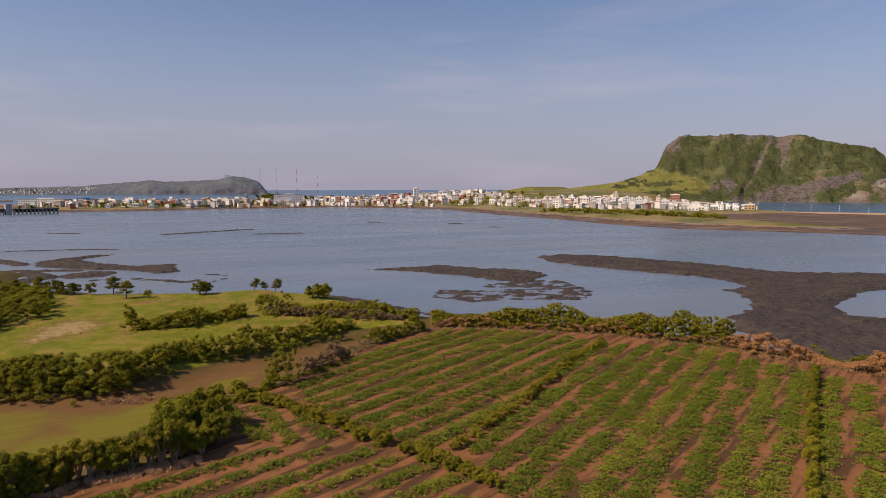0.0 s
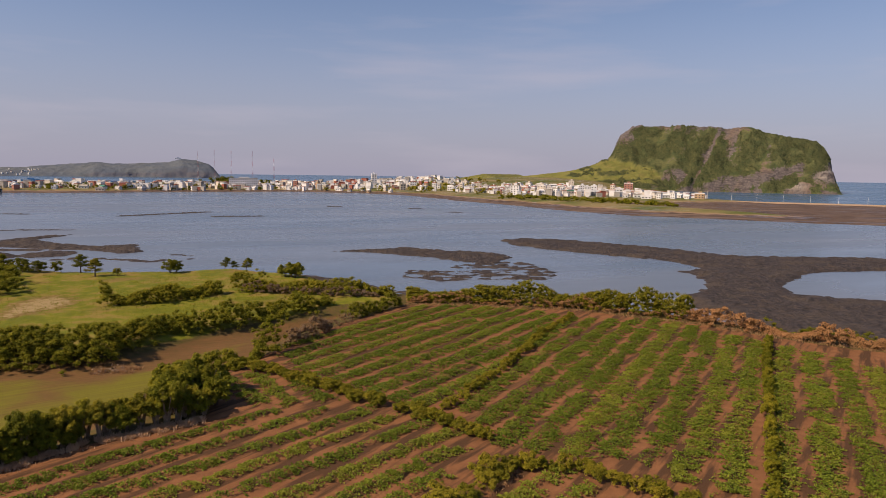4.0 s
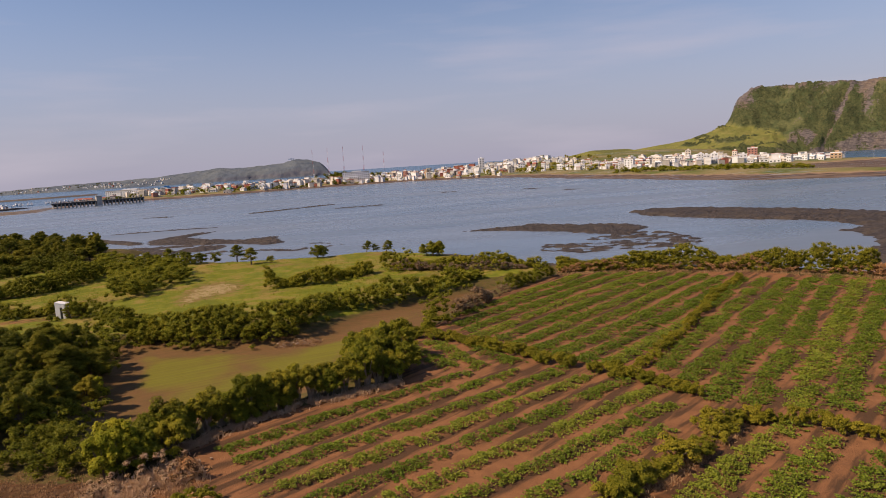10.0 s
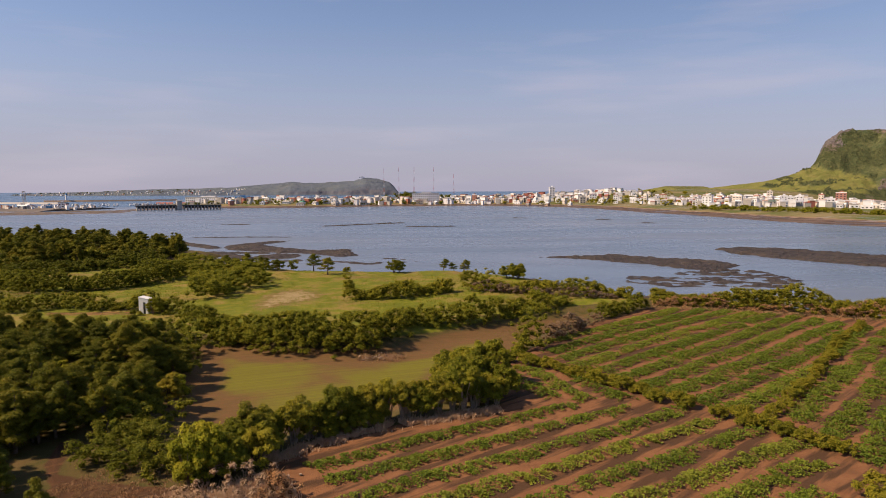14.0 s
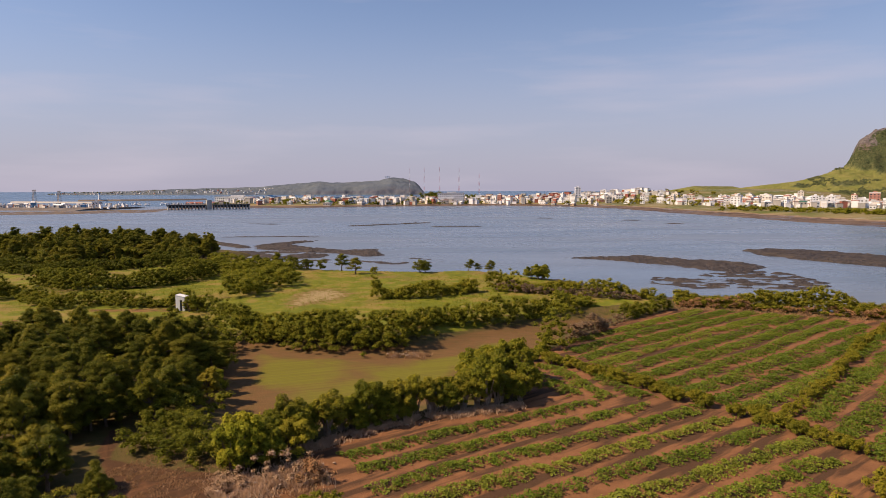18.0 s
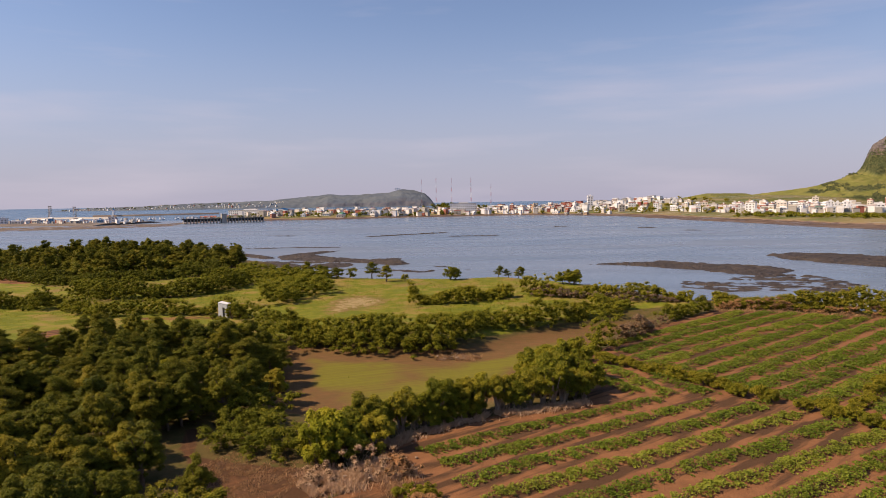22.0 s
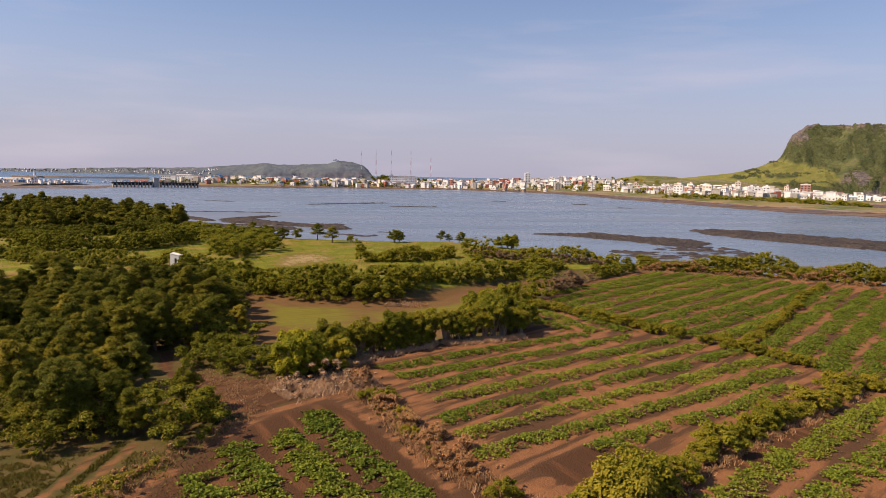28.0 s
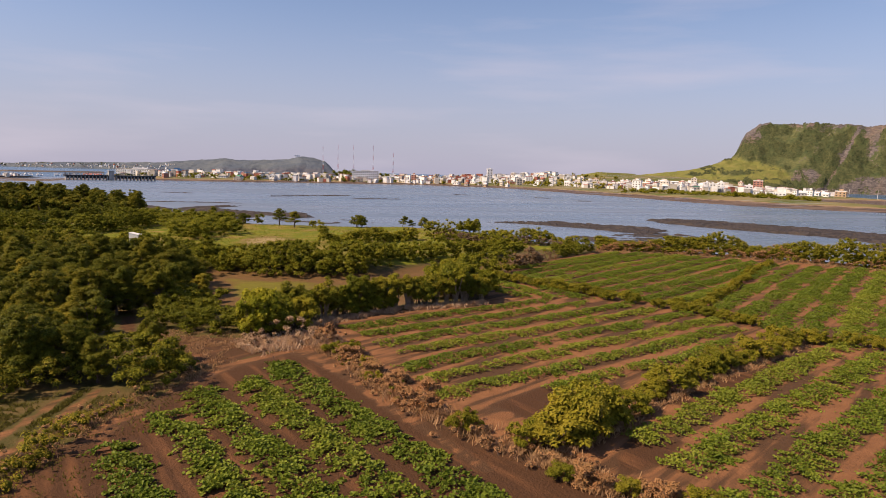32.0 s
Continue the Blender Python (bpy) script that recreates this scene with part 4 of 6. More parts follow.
def pine(name, seed, wide, tall, count, size, label, bare=0.3, lean=0.4, limbs=22, fat=1.0):
    """A coastal pine: bent trunk, tiers of limbs carrying flat needle tufts."""
    rng = np.random.default_rng(seed)
    root = tagged(new(name), label, "pine")
    pts_ = [Vector((lean * t * t * rng.uniform(0.8, 1.2), lean * 0.5 * t * t, tall * t * 0.95 - 0.2 * (t == 0))) for t in (0, 0.3, 0.6, 0.85, 1)]
    bm = bmesh.new()
    for a, b, r0, r1 in zip(pts_[:-1], pts_[1:], (0.19, 0.15, 0.11, 0.06), (0.15, 0.11, 0.06, 0.02)):
        tube(bm, a, b, r0, r1, 8)
    part("trunk", bm, M_BARK, root)
    clumps = []
    bm = bmesh.new()
    for k in range(limbs):
        h = bare + (1 - bare) * (k + 0.5) / limbs
        a = k * 2.4 + rng.uniform(-0.5, 0.5)
        base = Vector((lean * h * h, lean * 0.5 * h * h, tall * h * 0.93))
        reach = wide * (1.05 - 0.75 * ((h - bare) / (1 - bare)) ** 1.6) * rng.uniform(0.55, 1.05)
        tip = base + Vector((math.cos(a) * reach, math.sin(a) * reach, rng.uniform(0.0, 0.5)))
        tube(bm, base, tip, 0.05, 0.015, 4)
        clumps.append((tip * 0.92 + base * 0.08, wide * rng.uniform(0.24, 0.36) * fat, 0.55))
        clumps.append((tip.lerp(base, 0.45), wide * rng.uniform(0.2, 0.3) * fat, 0.55))
    clumps.append((pts_[-1], wide * 0.25, 0.9))
    part("branchwork", bm, M_BARK, root)
    hang("crown", crown_mesh("crown", clumps, count, size, M_PINE, seed + 1, 0.6, 0.4), root)
    return root


def put(kit, x, y, s, rng, tall=1.0, group="", sink=0.05, label=""):
    src = kit[rng.integers(len(kit))]
    m = pose(x, y, z_at(x, y) - sink, 0, 0, rng.uniform(0, 360)) @ Matrix.Diagonal((s * rng.uniform(0.88, 1.14), s * rng.uniform(0.88, 1.14), s * tall * rng.uniform(0.85, 1.18), 1))
    ob = copy_thing(src, m)
    return tagged(ob, label, group=group)


def hedge(kit, line, step, size, group, seed, side=0.35, tall=1.0, skip=0.0, label=""):
    """Bushes set along a line, touching."""
    rng = np.random.default_rng(seed)
    carry = 0.0
    for (ax, ay), (bx, by) in zip(line[:-1], line[1:]):
        length = math.hypot(bx - ax, by - ay)
        d = carry
        while d < length:
            t = d / length
            if rng.random() >= skip:
                put(kit, ax + (bx - ax) * t + rng.normal() * side, ay + (by - ay) * t + rng.normal() * side, rng.uniform(*size), rng, tall, group, label=label)
            d += step * rng.uniform(0.75, 1.25)
        carry = d - length


def scatter(kit, outline, gap, size, group, seed, tall=1.0, label="", avoid=()):
    """Plants spread over an outline at about one gap from each other."""
    rng = np.random.default_rng(seed)
    p = np.array(outline, float)
    for x in np.arange(p[:, 0].min(), p[:, 0].max(), gap):
        for y in np.arange(p[:, 1].min(), p[:, 1].max(), gap):
            u, v = x + rng.uniform(-0.45, 0.45) * gap, y + rng.uniform(-0.45, 0.45) * gap
            if inside(np.array([u]), np.array([v]), outline)[0] > 0 and all(inside(np.array([u]), np.array([v]), a)[0] < -1 for a in avoid):
                put(kit, u, v, rng.uniform(*size), rng, tall, group, label=label)


def mass(label, clumps, size, mat, seed, dens=16.0, name="hedge", category="hedge", up=0.8, slim=0.62, most=90000, lift=True):
    """Foliage that grows together, as one body of small leaves. Clumps that stand on the near ground come with heights above it."""
    if lift:
        zs = ground_height(np.array([c[0][0] for c in clumps]), np.array([c[0][1] for c in clumps]))
        clumps = [((c[0][0], c[0][1], c[0][2] + z), c[1], c[2]) for c, z in zip(clumps, zs)]
    area = sum(9 * r * r * q for _, r, q in clumps)
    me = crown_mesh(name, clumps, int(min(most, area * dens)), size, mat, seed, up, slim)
    return tagged(hang(name, me), label, category, kind="stuff")


def hedge_mass(label, line, wide, tall, seed, mat=None, size=0.175, dens=38.0, ragged=0.5):
    """A grown-together hedge along a line, uneven in height and width."""
    rng = np.random.default_rng(seed)
    clumps = []
    for (ax, ay), (bx, by) in zip(line[:-1], line[1:]):
        length = math.hypot(bx - ax, by - ay)
        nx, ny = -(by - ay) / length, (bx - ax) / length
        tall_, n_ = tall * 1.7, int(length * tall * wide * 3.2)
        for _ in range(n_):
            t, o = rng.uniform(0, 1), rng.normal() * 0.42
            x, y = ax + (bx - ax) * t, ay + (by - ay) * t
            big = 1 + ragged * 2.2 * (float(lattice_noise(np.array([x / 4.5]), np.array([y / 4.5]), seed)[0]) - 0.5)
            x, y = x + nx * o * wide * big, y + ny * o * wide * big
            h = rng.uniform(0.1, 0.92) * (1 - 0.35 * min(1, abs(o)))
            clumps.append(((x, y, h * tall_ * big), rng.uniform(0.32, 0.62) * min(1.0, tall / 1.6), rng.uniform(0.7, 1.0)))
    return mass(label, clumps, size, mat or M_LEAF, seed, dens)


def thicket_mass(label, outline, gap, wide, tall, seed, mat=None, size=0.19, dens=28.0, name="thicket", category="thicket", each=9):
    """Bushes or trees grown together over an outline: a dome of clumps for each."""
    rng = np.random.default_rng(seed)
    p = np.array(outline, float)
    clumps = []
    gx_, gy_ = np.meshgrid(np.arange(p[:, 0].min(), p[:, 0].max(), gap), np.arange(p[:, 1].min(), p[:, 1].max(), gap))
    us, vs_ = gx_.ravel() + rng.uniform(-0.5, 0.5, gx_.size) * gap, gy_.ravel() + rng.uniform(-0.5, 0.5, gx_.size) * gap
    held = inside(us, vs_, outline) > 0
    for u, v in zip(us[held], vs_[held]):
        s = rng.uniform(0.7, 1.25)
        for _ in range(each):
            a, q, h = rng.uniform(0, 6.28), rng.uniform(0, 1) ** 0.5, rng.uniform(0.15, 0.92)
            reach = q * wide * s * (1.05 - 0.6 * max(0, h - 0.4))
            clumps.append(((u + math.cos(a) * reach, v + math.sin(a) * reach, tall * s * h), wide * s * rng.uniform(0.26, 0.46), rng.uniform(0.6, 0.9)))
    return mass(label, clumps, size, mat or M_LEAF, seed, dens, name, category, most=230000)


def tufts(label, line, wide, tall, count, mat, seed, name="dry_grass", category="grass"):
    """Upright grass and weeds along a line."""
    rng = np.random.default_rng(seed)
    lens = np.array([math.hypot(b[0] - a[0], b[1] - a[1]) for a, b in zip(line[:-1], line[1:])])
    k = rng.choice(len(lens), count, p=lens / lens.sum())
    t = rng.random(count)
    p = np.array(line, float)
    d = p[k + 1] - p[k]
    n = np.column_stack([-d[:, 1], d[:, 0]]) / (np.linalg.norm(d, axis=1)[:, None])
    xy = p[k] + d * t[:, None] + n * (rng.normal(size=count) * wide)[:, None]
    clump = fbm(xy[:, 0] / 0.7, xy[:, 1] / 0.7, 3, seed)
    keep = (clump > 0.42) & np.all([stroke(xy[:, 0], xy[:, 1], rut) > 0.55 for rut in RUTS], 0)
    xy, clump = xy[keep], clump[keep]
    m = len(xy)
    z = ground_height(xy[:, 0], xy[:, 1]) - 0.02
    h = tall * rng.uniform(0.4, 1.0, m) * (0.4 + clump)
    a = rng.uniform(0, 6.28, m)
    w = rng.uniform(0.018, 0.045, m)
    lean = rng.normal(size=(m, 2)) * 0.45 * h[:, None]
    base = np.column_stack([xy, z])
    side = np.column_stack([np.cos(a) * w, np.sin(a) * w, np.zeros(m)])
    tip = base + np.column_stack([lean, h])
    v = np.stack([base - side, base + side, tip + side * 0.4, tip - side * 0.4], 1).reshape(-1, 3)
    return tagged(hang(name, array_mesh(name, v, np.arange(4 * m).reshape(m, 4), mat)), label, category, kind="stuff")


# the plants that the copies are taken from stand in the plantings too
DARK = [shrub("shrub", M_LEAF, 100 + k, 1.35, 2.3, 4800, 0.135, "dense dark-green evergreen shrub in a farm hedge") for k in range(4)]
LOW = [shrub("shrub", M_LEAF_Y, 120 + k, 0.95, 1.15, 2600, 0.105, "low yellow-green shrub in a field-edge hedge", stem_n=4) for k in range(4)]
LOWG = [shrub("shrub", M_OLIVE, 130 + k, 0.95, 1.25, 2600, 0.105, "low olive-green shrub in a field-edge hedge", stem_n=4) for k in range(3)]
TALL = [shrub("shrub", M_OLIVE if k % 2 else M_LEAF, 170 + k, 1.30, 2.9, 5000, 0.125, "evergreen hedge shrub above the crop field, stems bare below", bare=0.34, stem_n=18) for k in range(4)]
DRYS = [shrub("shrub", M_LEAF_DRY, 140 + k, 0.9, 1.0, 2200, 0.10, "withered brown shrub on a field bank", bare=0.02) for k in range(3)]
BRIGHT = [shrub("shrub", M_LEAF_BRIGHT, 160 + k, 1.3, 2.8, 4800, 0.13, "bright yellow-green leafy bush beside the rubble") for k in range(2)]
BROAD = [broadleaf("tree", M_COPSE, 180 + k, 2.3, 4.4, 15000, 0.135, "round-headed evergreen tree in a dense copse") for k in range(4)]
PALE = [broadleaf("tree", M_OLIVE, 190 + k, 2.2, 4.0, 15000, 0.135, "olive-green broadleaf tree in a dense copse") for k in range(2)]
PINES = [pine("pine", 200 + k, 2.1, 4.8, 11000, 0.15, "dark coastal pine with spreading limbs") for k in range(3)]
LONE = [pine("pine", 220 + k, 2.3, 4.6, 3200, 0.24, "wind-bent coastal pine standing alone near the water", 0.30, 1.3, 13, 1.15) for k in range(3)]
for k, (kit, x0, y0) in enumerate([(DARK, -6, 62.6), (LOW, 22.3, 78.4), (LOWG, 31.0, 62.0), (TALL, -3, 65.3), (DRYS, -6, 42), (BRIGHT, -14.6, 54.8), (BROAD, -34, 64), (PALE, -42, 72), (PINES, -27, 84)]):
    for j, ob in enumerate(kit):
        x1, y1 = x0 + j * 1.6, y0 + j * (0.8 if kit not in (LOW, DRYS, LOWG) else -2.6)
        ob.matrix_basis = pose(x1, y1, z_at(x1, y1) - 0.05, 0, 0, 70 * j)

for ob, (x1, y1, s1) in zip(LONE, [(-12, 190, 0.98), (-8, 181.5, 0.95), (-31, 198, 0.95)]):
    ob.matrix_basis = pose(x1, y1, z_at(x1, y1) - 0.05, 0, 0, 60 * s1) @ Matrix.Diagonal((s1, s1, s1, 1))

# hedges round the crop fields, bush by bush
hedge(TALL + DARK[:1], [(-12, 60), (-8, 61.8), (-3, 65.2), (2, 66.6), (8, 67.8), (12, 69.2)], 1.15, (1.1, 1.4), "shrubs of the hedge between stubble and crops", 1, label="evergreen hedge shrub above the crop field, stems bare below")
scatter(DARK + LOW[:1], [(5.5, 70.5), (12, 70), (14, 73), (11, 80), (7, 80)], 2.1, (1.4, 1.9), "shrubs of the thicket at the field corner", 2, 1.1)
hedge(LOW[:2] + LOWG, [(14, 88), (20, 82.5), (23.5, 76), (27.3, 69), (30, 64)], 1.1, (0.8, 1.25), "shrubs of the low hedge between the crop fields", 3)
hedge(LOW[:2] + LOWG, [(31.5, 61.5), (34.5, 57.8), (37.3, 52)], 1.05, (0.8, 1.2), "shrubs of the low hedge between the crop fields", 4)
hedge(LOW[:2] + LOWG, [(36.5, 61.5), (49.6, 73), (64, 87.2), (78.3, 99.3)], 1.25, (0.6, 1.0), "shrubs of the low hedge between the crop fields", 5, 0.25, 1.1, 0.12)
put(LOW, 0.5, 26.6, 1.2, np.random.default_rng(64), 1.0, "shrubs of the yellow-green hedge across the near fields")
hedge(LOW, [(2.5, 26.8), (5, 28.3), (8, 30.2)], 0.95, (1.6, 2.15), "shrubs of the yellow-green hedge across the near fields", 61, 0.4)
hedge(LOW, [(9.2, 31.4), (13, 33.6), (22, 38.2), (30, 42), (36, 45.5)], 1.2, (0.95, 1.85), "shrubs of the yellow-green hedge across the near fields", 6, 0.35, 1.0, 0.12)
hedge(LOW[:2] + LOWG, [(36, 45.5), (39.5, 44.5), (42, 40.8), (44, 37.3), (46, 32), (48, 25), (52, 14)], 1.15, (0.85, 1.3), "shrubs of the low hedge between the crop fields", 7, 0.3)
hedge(DARK, [(97, 71.5), (84, 60.3), (72, 49.6), (60.5, 39), (52, 31.5), (48, 27)], 1.15, (0.34, 0.56), "shrubs of the thin hedge along the crop rows", 8, 0.15, 1.35, 0.08, label="small upright dark-green shrub in a thin hedge")
hedge(DRYS + LOW[:1] + LOWG[:1], [(-8.5, 48.5), (-7, 45.5), (-4.8, 36.5), (-2, 30), (0.5, 26)], 1.7, (0.7, 1.15), "withered shrubs on the bank between the near fields", 9, 0.4)
hedge(DRYS + LOW[:2], [(1.2, 22.5), (3.2, 21), (6, 18.5), (9, 15)], 1.0, (0.7, 1.1), "withered shrubs on the bank between the near fields", 10, 0.4)
hedge_mass("tangle of withered tan foliage along the bank between the near fields", [(-8.2, 48), (-7.5, 44.5), (-6.6, 40), (-4.8, 36), (-3.4, 32.6), (-2.1, 27.8), (-0.8, 25.2), (1.2, 23.4), (3.6, 23.4)], 1.7, 0.75, 80, M_LEAF_DRY, 0.115, 60, 1.0)
hedge_mass("green weeds growing through the withered bank", [(-8.4, 46), (-6.9, 41.5), (-5.2, 37.5), (-4.0, 33)], 1.3, 0.55, 81, M_LEAF_Y, 0.11, 50, 1.2)
# hedges further off, grown together
hedge_mass("broken evergreen hedge along the lagoon shore", [(54, 123.5), (66, 119), (77, 112.5), (86, 104.5), (95, 95), (98, 90)], 4.6, 2.9, 11, M_LEAF_Y, ragged=0.6)
hedge_mass("withered brown scrub at the foot of the shore hedge", [(53, 121), (66, 116), (80, 106.5), (92, 94), (98, 86)], 1.6, 1.2, 12, M_LEAF_DRY, 0.16, ragged=0.9)
hedge_mass("withered brown scrub along the shore track", [(97, 89), (100, 80), (103, 72), (108, 64), (116, 55), (128, 42)], 2.2, 1.6, 13, M_LEAF_DRY, 0.22, ragged=0.8)
hedge_mass("clumps of green scrub behind the shore track", [(106, 80), (113, 70), (118, 62)], 2.0, 1.2, 14, ragged=0.9)
hedge_mass("small evergreen hedge above the far crop field", [(38, 111), (44, 115), (51, 119.5)], 1.6, 1.7, 15)
hedge_mass("bare grey-brown thicket beside the stubble", [(25, 96), (29, 99.5), (33, 104)], 2.2, 2.0, 16, M_TWIG, 0.13, 26)
hedge_mass("low withered scrub along the stubble corner", [(33, 104), (36, 107), (39, 111)], 1.4, 1.0, 116, M_TWIG, 0.13, 26)
hedge_mass("evergreen bushes at the corner of the stubble", [(15, 88.5), (18, 89.5), (20, 91.5), (23.5, 94.5)], 2.4, 2.3, 17, ragged=1.0)
hedge_mass("tall dark-green hedge above the stubble", [(-25, 109.5), (-17, 106), (-11, 103), (-4, 102), (1.5, 101.5)], 4.6, 2.75, 18, ragged=0.35)
hedge_mass("dark-green hedge between stubble and meadow", [(1, 102.5), (5.5, 111.5), (15, 114.5), (27.5, 121.5), (38.5, 127)], 2.6, 2.0, 19, ragged=0.5)
hedge_mass("evergreen scrub on the meadow bank", [(5, 113), (7, 118), (10, 122)], 2.0, 1.4, 20, ragged=0.8)
hedge_mass("dark shrubs across the meadow", [(-4, 141), (4, 140), (12, 143.5), (19, 147)], 3.6, 2.0, 21, ragged=0.7)
hedge_mass("scrubby hedge at the seaward edge of the meadow", [(22, 150), (31, 145), (41, 138), (53, 130)], 2.8, 2.0, 22, ragged=0.6)
hedge_mass("pale twiggy scrub below the seaward hedge", [(24, 147), (34, 141), (50, 129.5)], 1.6, 1.3, 23, M_TWIG, 0.2)
hedge_mass("evergreen hedge across the upper meadow", [(-84, 173), (-71, 162), (-61, 162.5), (-53, 168), (-49, 181), (-46.5, 194)], 4.6, 2.7, 36, ragged=0.4)
hedge_mass("hedge of dark shrubs behind the hut", [(-88, 157), (-83, 159), (-71, 143), (-63, 136), (-58, 141), (-52, 137), (-46, 136), (-40, 135.5), (-36, 133)], 2.6, 1.6, 38, ragged=0.6)
hedge_mass("bushes between the hut and the copse", [(-37, 132.5), (-33, 128.5), (-28, 121), (-25, 114)], 2.8, 1.35, 42, ragged=0.8)
hedge_mass("dark hedge at the far side of the meadow", [(-80, 150), (-100, 156), (-130, 158)], 3.0, 2.4, 39, ragged=0.7)
for x0, y0, s0 in [(38, 165, 1.75), (40, 168, 1.5), (36.5, 167, 1.6), (9.5, 182, 1.5), (11, 184, 1.2), (38.5, 164, 1.6), (-3, 181.5, 0.8)]:
    put(DARK, x0, y0, s0, np.random.default_rng(int(x0 * 7 + y0)), 1.0, "trees and bushes on the shore", label="round dark-green bush on the lagoon shore")
for x0, y0, s0 in [(23.5, 187, 0.62), (29, 186.0, 0.68), (26.5, 187, 0.58), (-22, 193, 0.75), (-26, 196, 0.75), (-36, 201, 0.8)]:
    put(LONE, x0, y0, s0, np.random.default_rng(int(x0 * 3 + y0)), 1.0, "pines on the shore")
GLADE = [(-49, 66), (-42, 65), (-40.5, 60), (-44, 57), (-50, 60)]
for x0, y0, s0 in [(-37.6, 129.2, 1.35), (-36.4, 131.0, 1.2), (-41.0, 128.6, 0.55), (-39.6, 128.2, 0.42)]:
    put(DARK, x0, y0, s0, np.random.default_rng(int(-x0 * 11 + y0)), 1.0, "bushes round the hut", label="dark-green bush growing against the white hut")
# copse beside the stubble, thickets and the pine wood to the north-west
scatter(BROAD + PINES + PALE + BRIGHT[:1] + PALE, [(-24, 98), (-21.5, 76), (-25, 64), (-33, 62), (-45, 66), (-70, 78), (-72, 92), (-58, 104), (-50, 106), (-36, 102)], 3.8, (0.75, 1.12), "trees of the near copse", 30, 1.0, avoid=[GLADE])
scatter(BROAD + PALE + PALE, [(-20.8, 46.5), (-25, 42), (-31, 42), (-39, 47), (-52, 56), (-62, 72), (-46, 66), (-33.5, 62), (-29.5, 58), (-26.5, 52.5), (-23, 48.5)], 3.2, (0.75, 1.2), "trees of the near copse", 31, 1.0, avoid=[GLADE])
thicket_mass("low evergreen scrub at the edge of the copse", [(-20, 64), (-19, 73), (-23, 72), (-25, 66)], 1.8, 1.1, 2.4, 32)
thicket_mass("evergreen scrub between copse and meadow", [(-24, 98), (-36, 102), (-56, 102), (-58, 108), (-44, 109), (-24, 110)], 2.6, 1.7, 3.0, 40)
thicket_mass("dense evergreen undergrowth filling the copse", [(-23, 98), (-22, 76), (-25, 68), (-30, 64), (-42, 67), (-52, 62), (-66, 74), (-72, 100), (-50, 104)], 2.6, 1.5, 1.9, 41, M_PINE, size=0.20, dens=14)
for x0, y0 in [(-15.3, 54.4), (-14.2, 54.9), (-15.0, 55.8)]:
    put(BRIGHT, x0, y0, 1.2, np.random.default_rng(int(y0 * 9)), 1.3, "bright bushes by the rubble")
scatter(DARK, [(-14, 55.6), (-11, 55.2), (-9.5, 58), (-10, 60), (-13, 60)], 1.5, (1.15, 1.45), "shrubs at the copse's edge", 33)
scatter(BROAD + PINES + PALE + PALE, [(-58, 226), (-57, 246), (-66, 258), (-118, 255), (-150, 250), (-150, 235), (-128, 233), (-112, 217), (-95, 204), (-84, 209), (-72, 216)], 4.7, (1.0, 1.5), "trees of the wood above the lagoon", 39, 1.0, "dark evergreen tree in the wood above the lagoon")
thicket_mass("dense wood of dark coastal pines above the lagoon", WOOD, 5.0, 3.0, 4.2, 34, M_COPSE, 0.33, 11.0, "pine_wood", "wood", 9)
hedge_mass("evergreen scrub in front of the wood above the lagoon", [(-128, 224), (-112, 208), (-96, 196), (-84, 200), (-72, 207), (-60, 218)], 6.0, 2.3, 43, M_COPSE, 0.22, 20)
thicket_mass("evergreen scrub along the edge of the pine wood", [(-46, 196), (-50, 206), (-58, 222), (-54, 226), (-44, 210)], 3.2, 2.0, 3.0, 35)
thicket_mass("evergreen thicket on the meadow", [(-43, 184), (-38, 164), (-33, 143), (-29, 143), (-26, 154), (-21.5, 163), (-25, 184), (-34, 198), (-41, 196)], 3.0, 2.1, 3.6, 37)
# dry grass and weeds on the banks and along the tracks
tufts("dry straw-coloured grass below the dark hedge", [(-10, 58), (-7.5, 60), (-2.5, 63.6), (3, 65), (11, 67.3)], 0.45, 0.5, 14000, M_BRUSH, 50)
tufts("dry grass on the bank between the near fields", [(-9.5, 50), (-7.5, 46), (-5.2, 36.5), (-2.2, 30), (0.5, 25.5), (3, 20.5), (9, 14)], 0.55, 0.5, 14000, M_STRAW, 51)
tufts("pale dry brush heaped over the rubble", [(-16, 50), (-12.5, 51.8), (-8, 53.3)], 1.1, 0.5, 12000, M_BRUSH, 56, "brush", "brush")
tufts("dry grass under the yellow-green hedge", [(0, 24), (7.5, 28.2), (13, 32.2), (22, 36.9), (36, 44.6)], 0.35, 0.35, 7000, M_STRAW, 52)
tufts("dry grass along the shore track", [(52, 119.5), (66, 114.5), (82, 103.5), (96, 85), (100, 76), (106, 65), (125, 42)], 0.7, 0.45, 9000, M_STRAW, 53)
tufts("rough grass tussocks on the meadow", [(-95, 150), (-40, 160), (-10, 150), (15, 135), (40, 140)], 14.0, 0.28, 38000, M_GRASS, 57, "grass_tussocks", "grass")
tufts("tussocks on the seaward meadow", [(-20, 190), (10, 175), (38, 160)], 8.0, 0.28, 9000, M_GRASS, 58, "grass_tussocks", "grass")
thicket_mass("leafy scrub under the near edge of the copse", [(-20.3, 46), (-22.6, 39.5), (-25.5, 41.5), (-31, 39.8), (-38, 43.5), (-46, 50), (-42, 53), (-33, 47.5), (-26, 46), (-22.5, 48.5)], 1.5, 1.0, 2.3, 74, M_OLIVE, 0.17, 40.0)
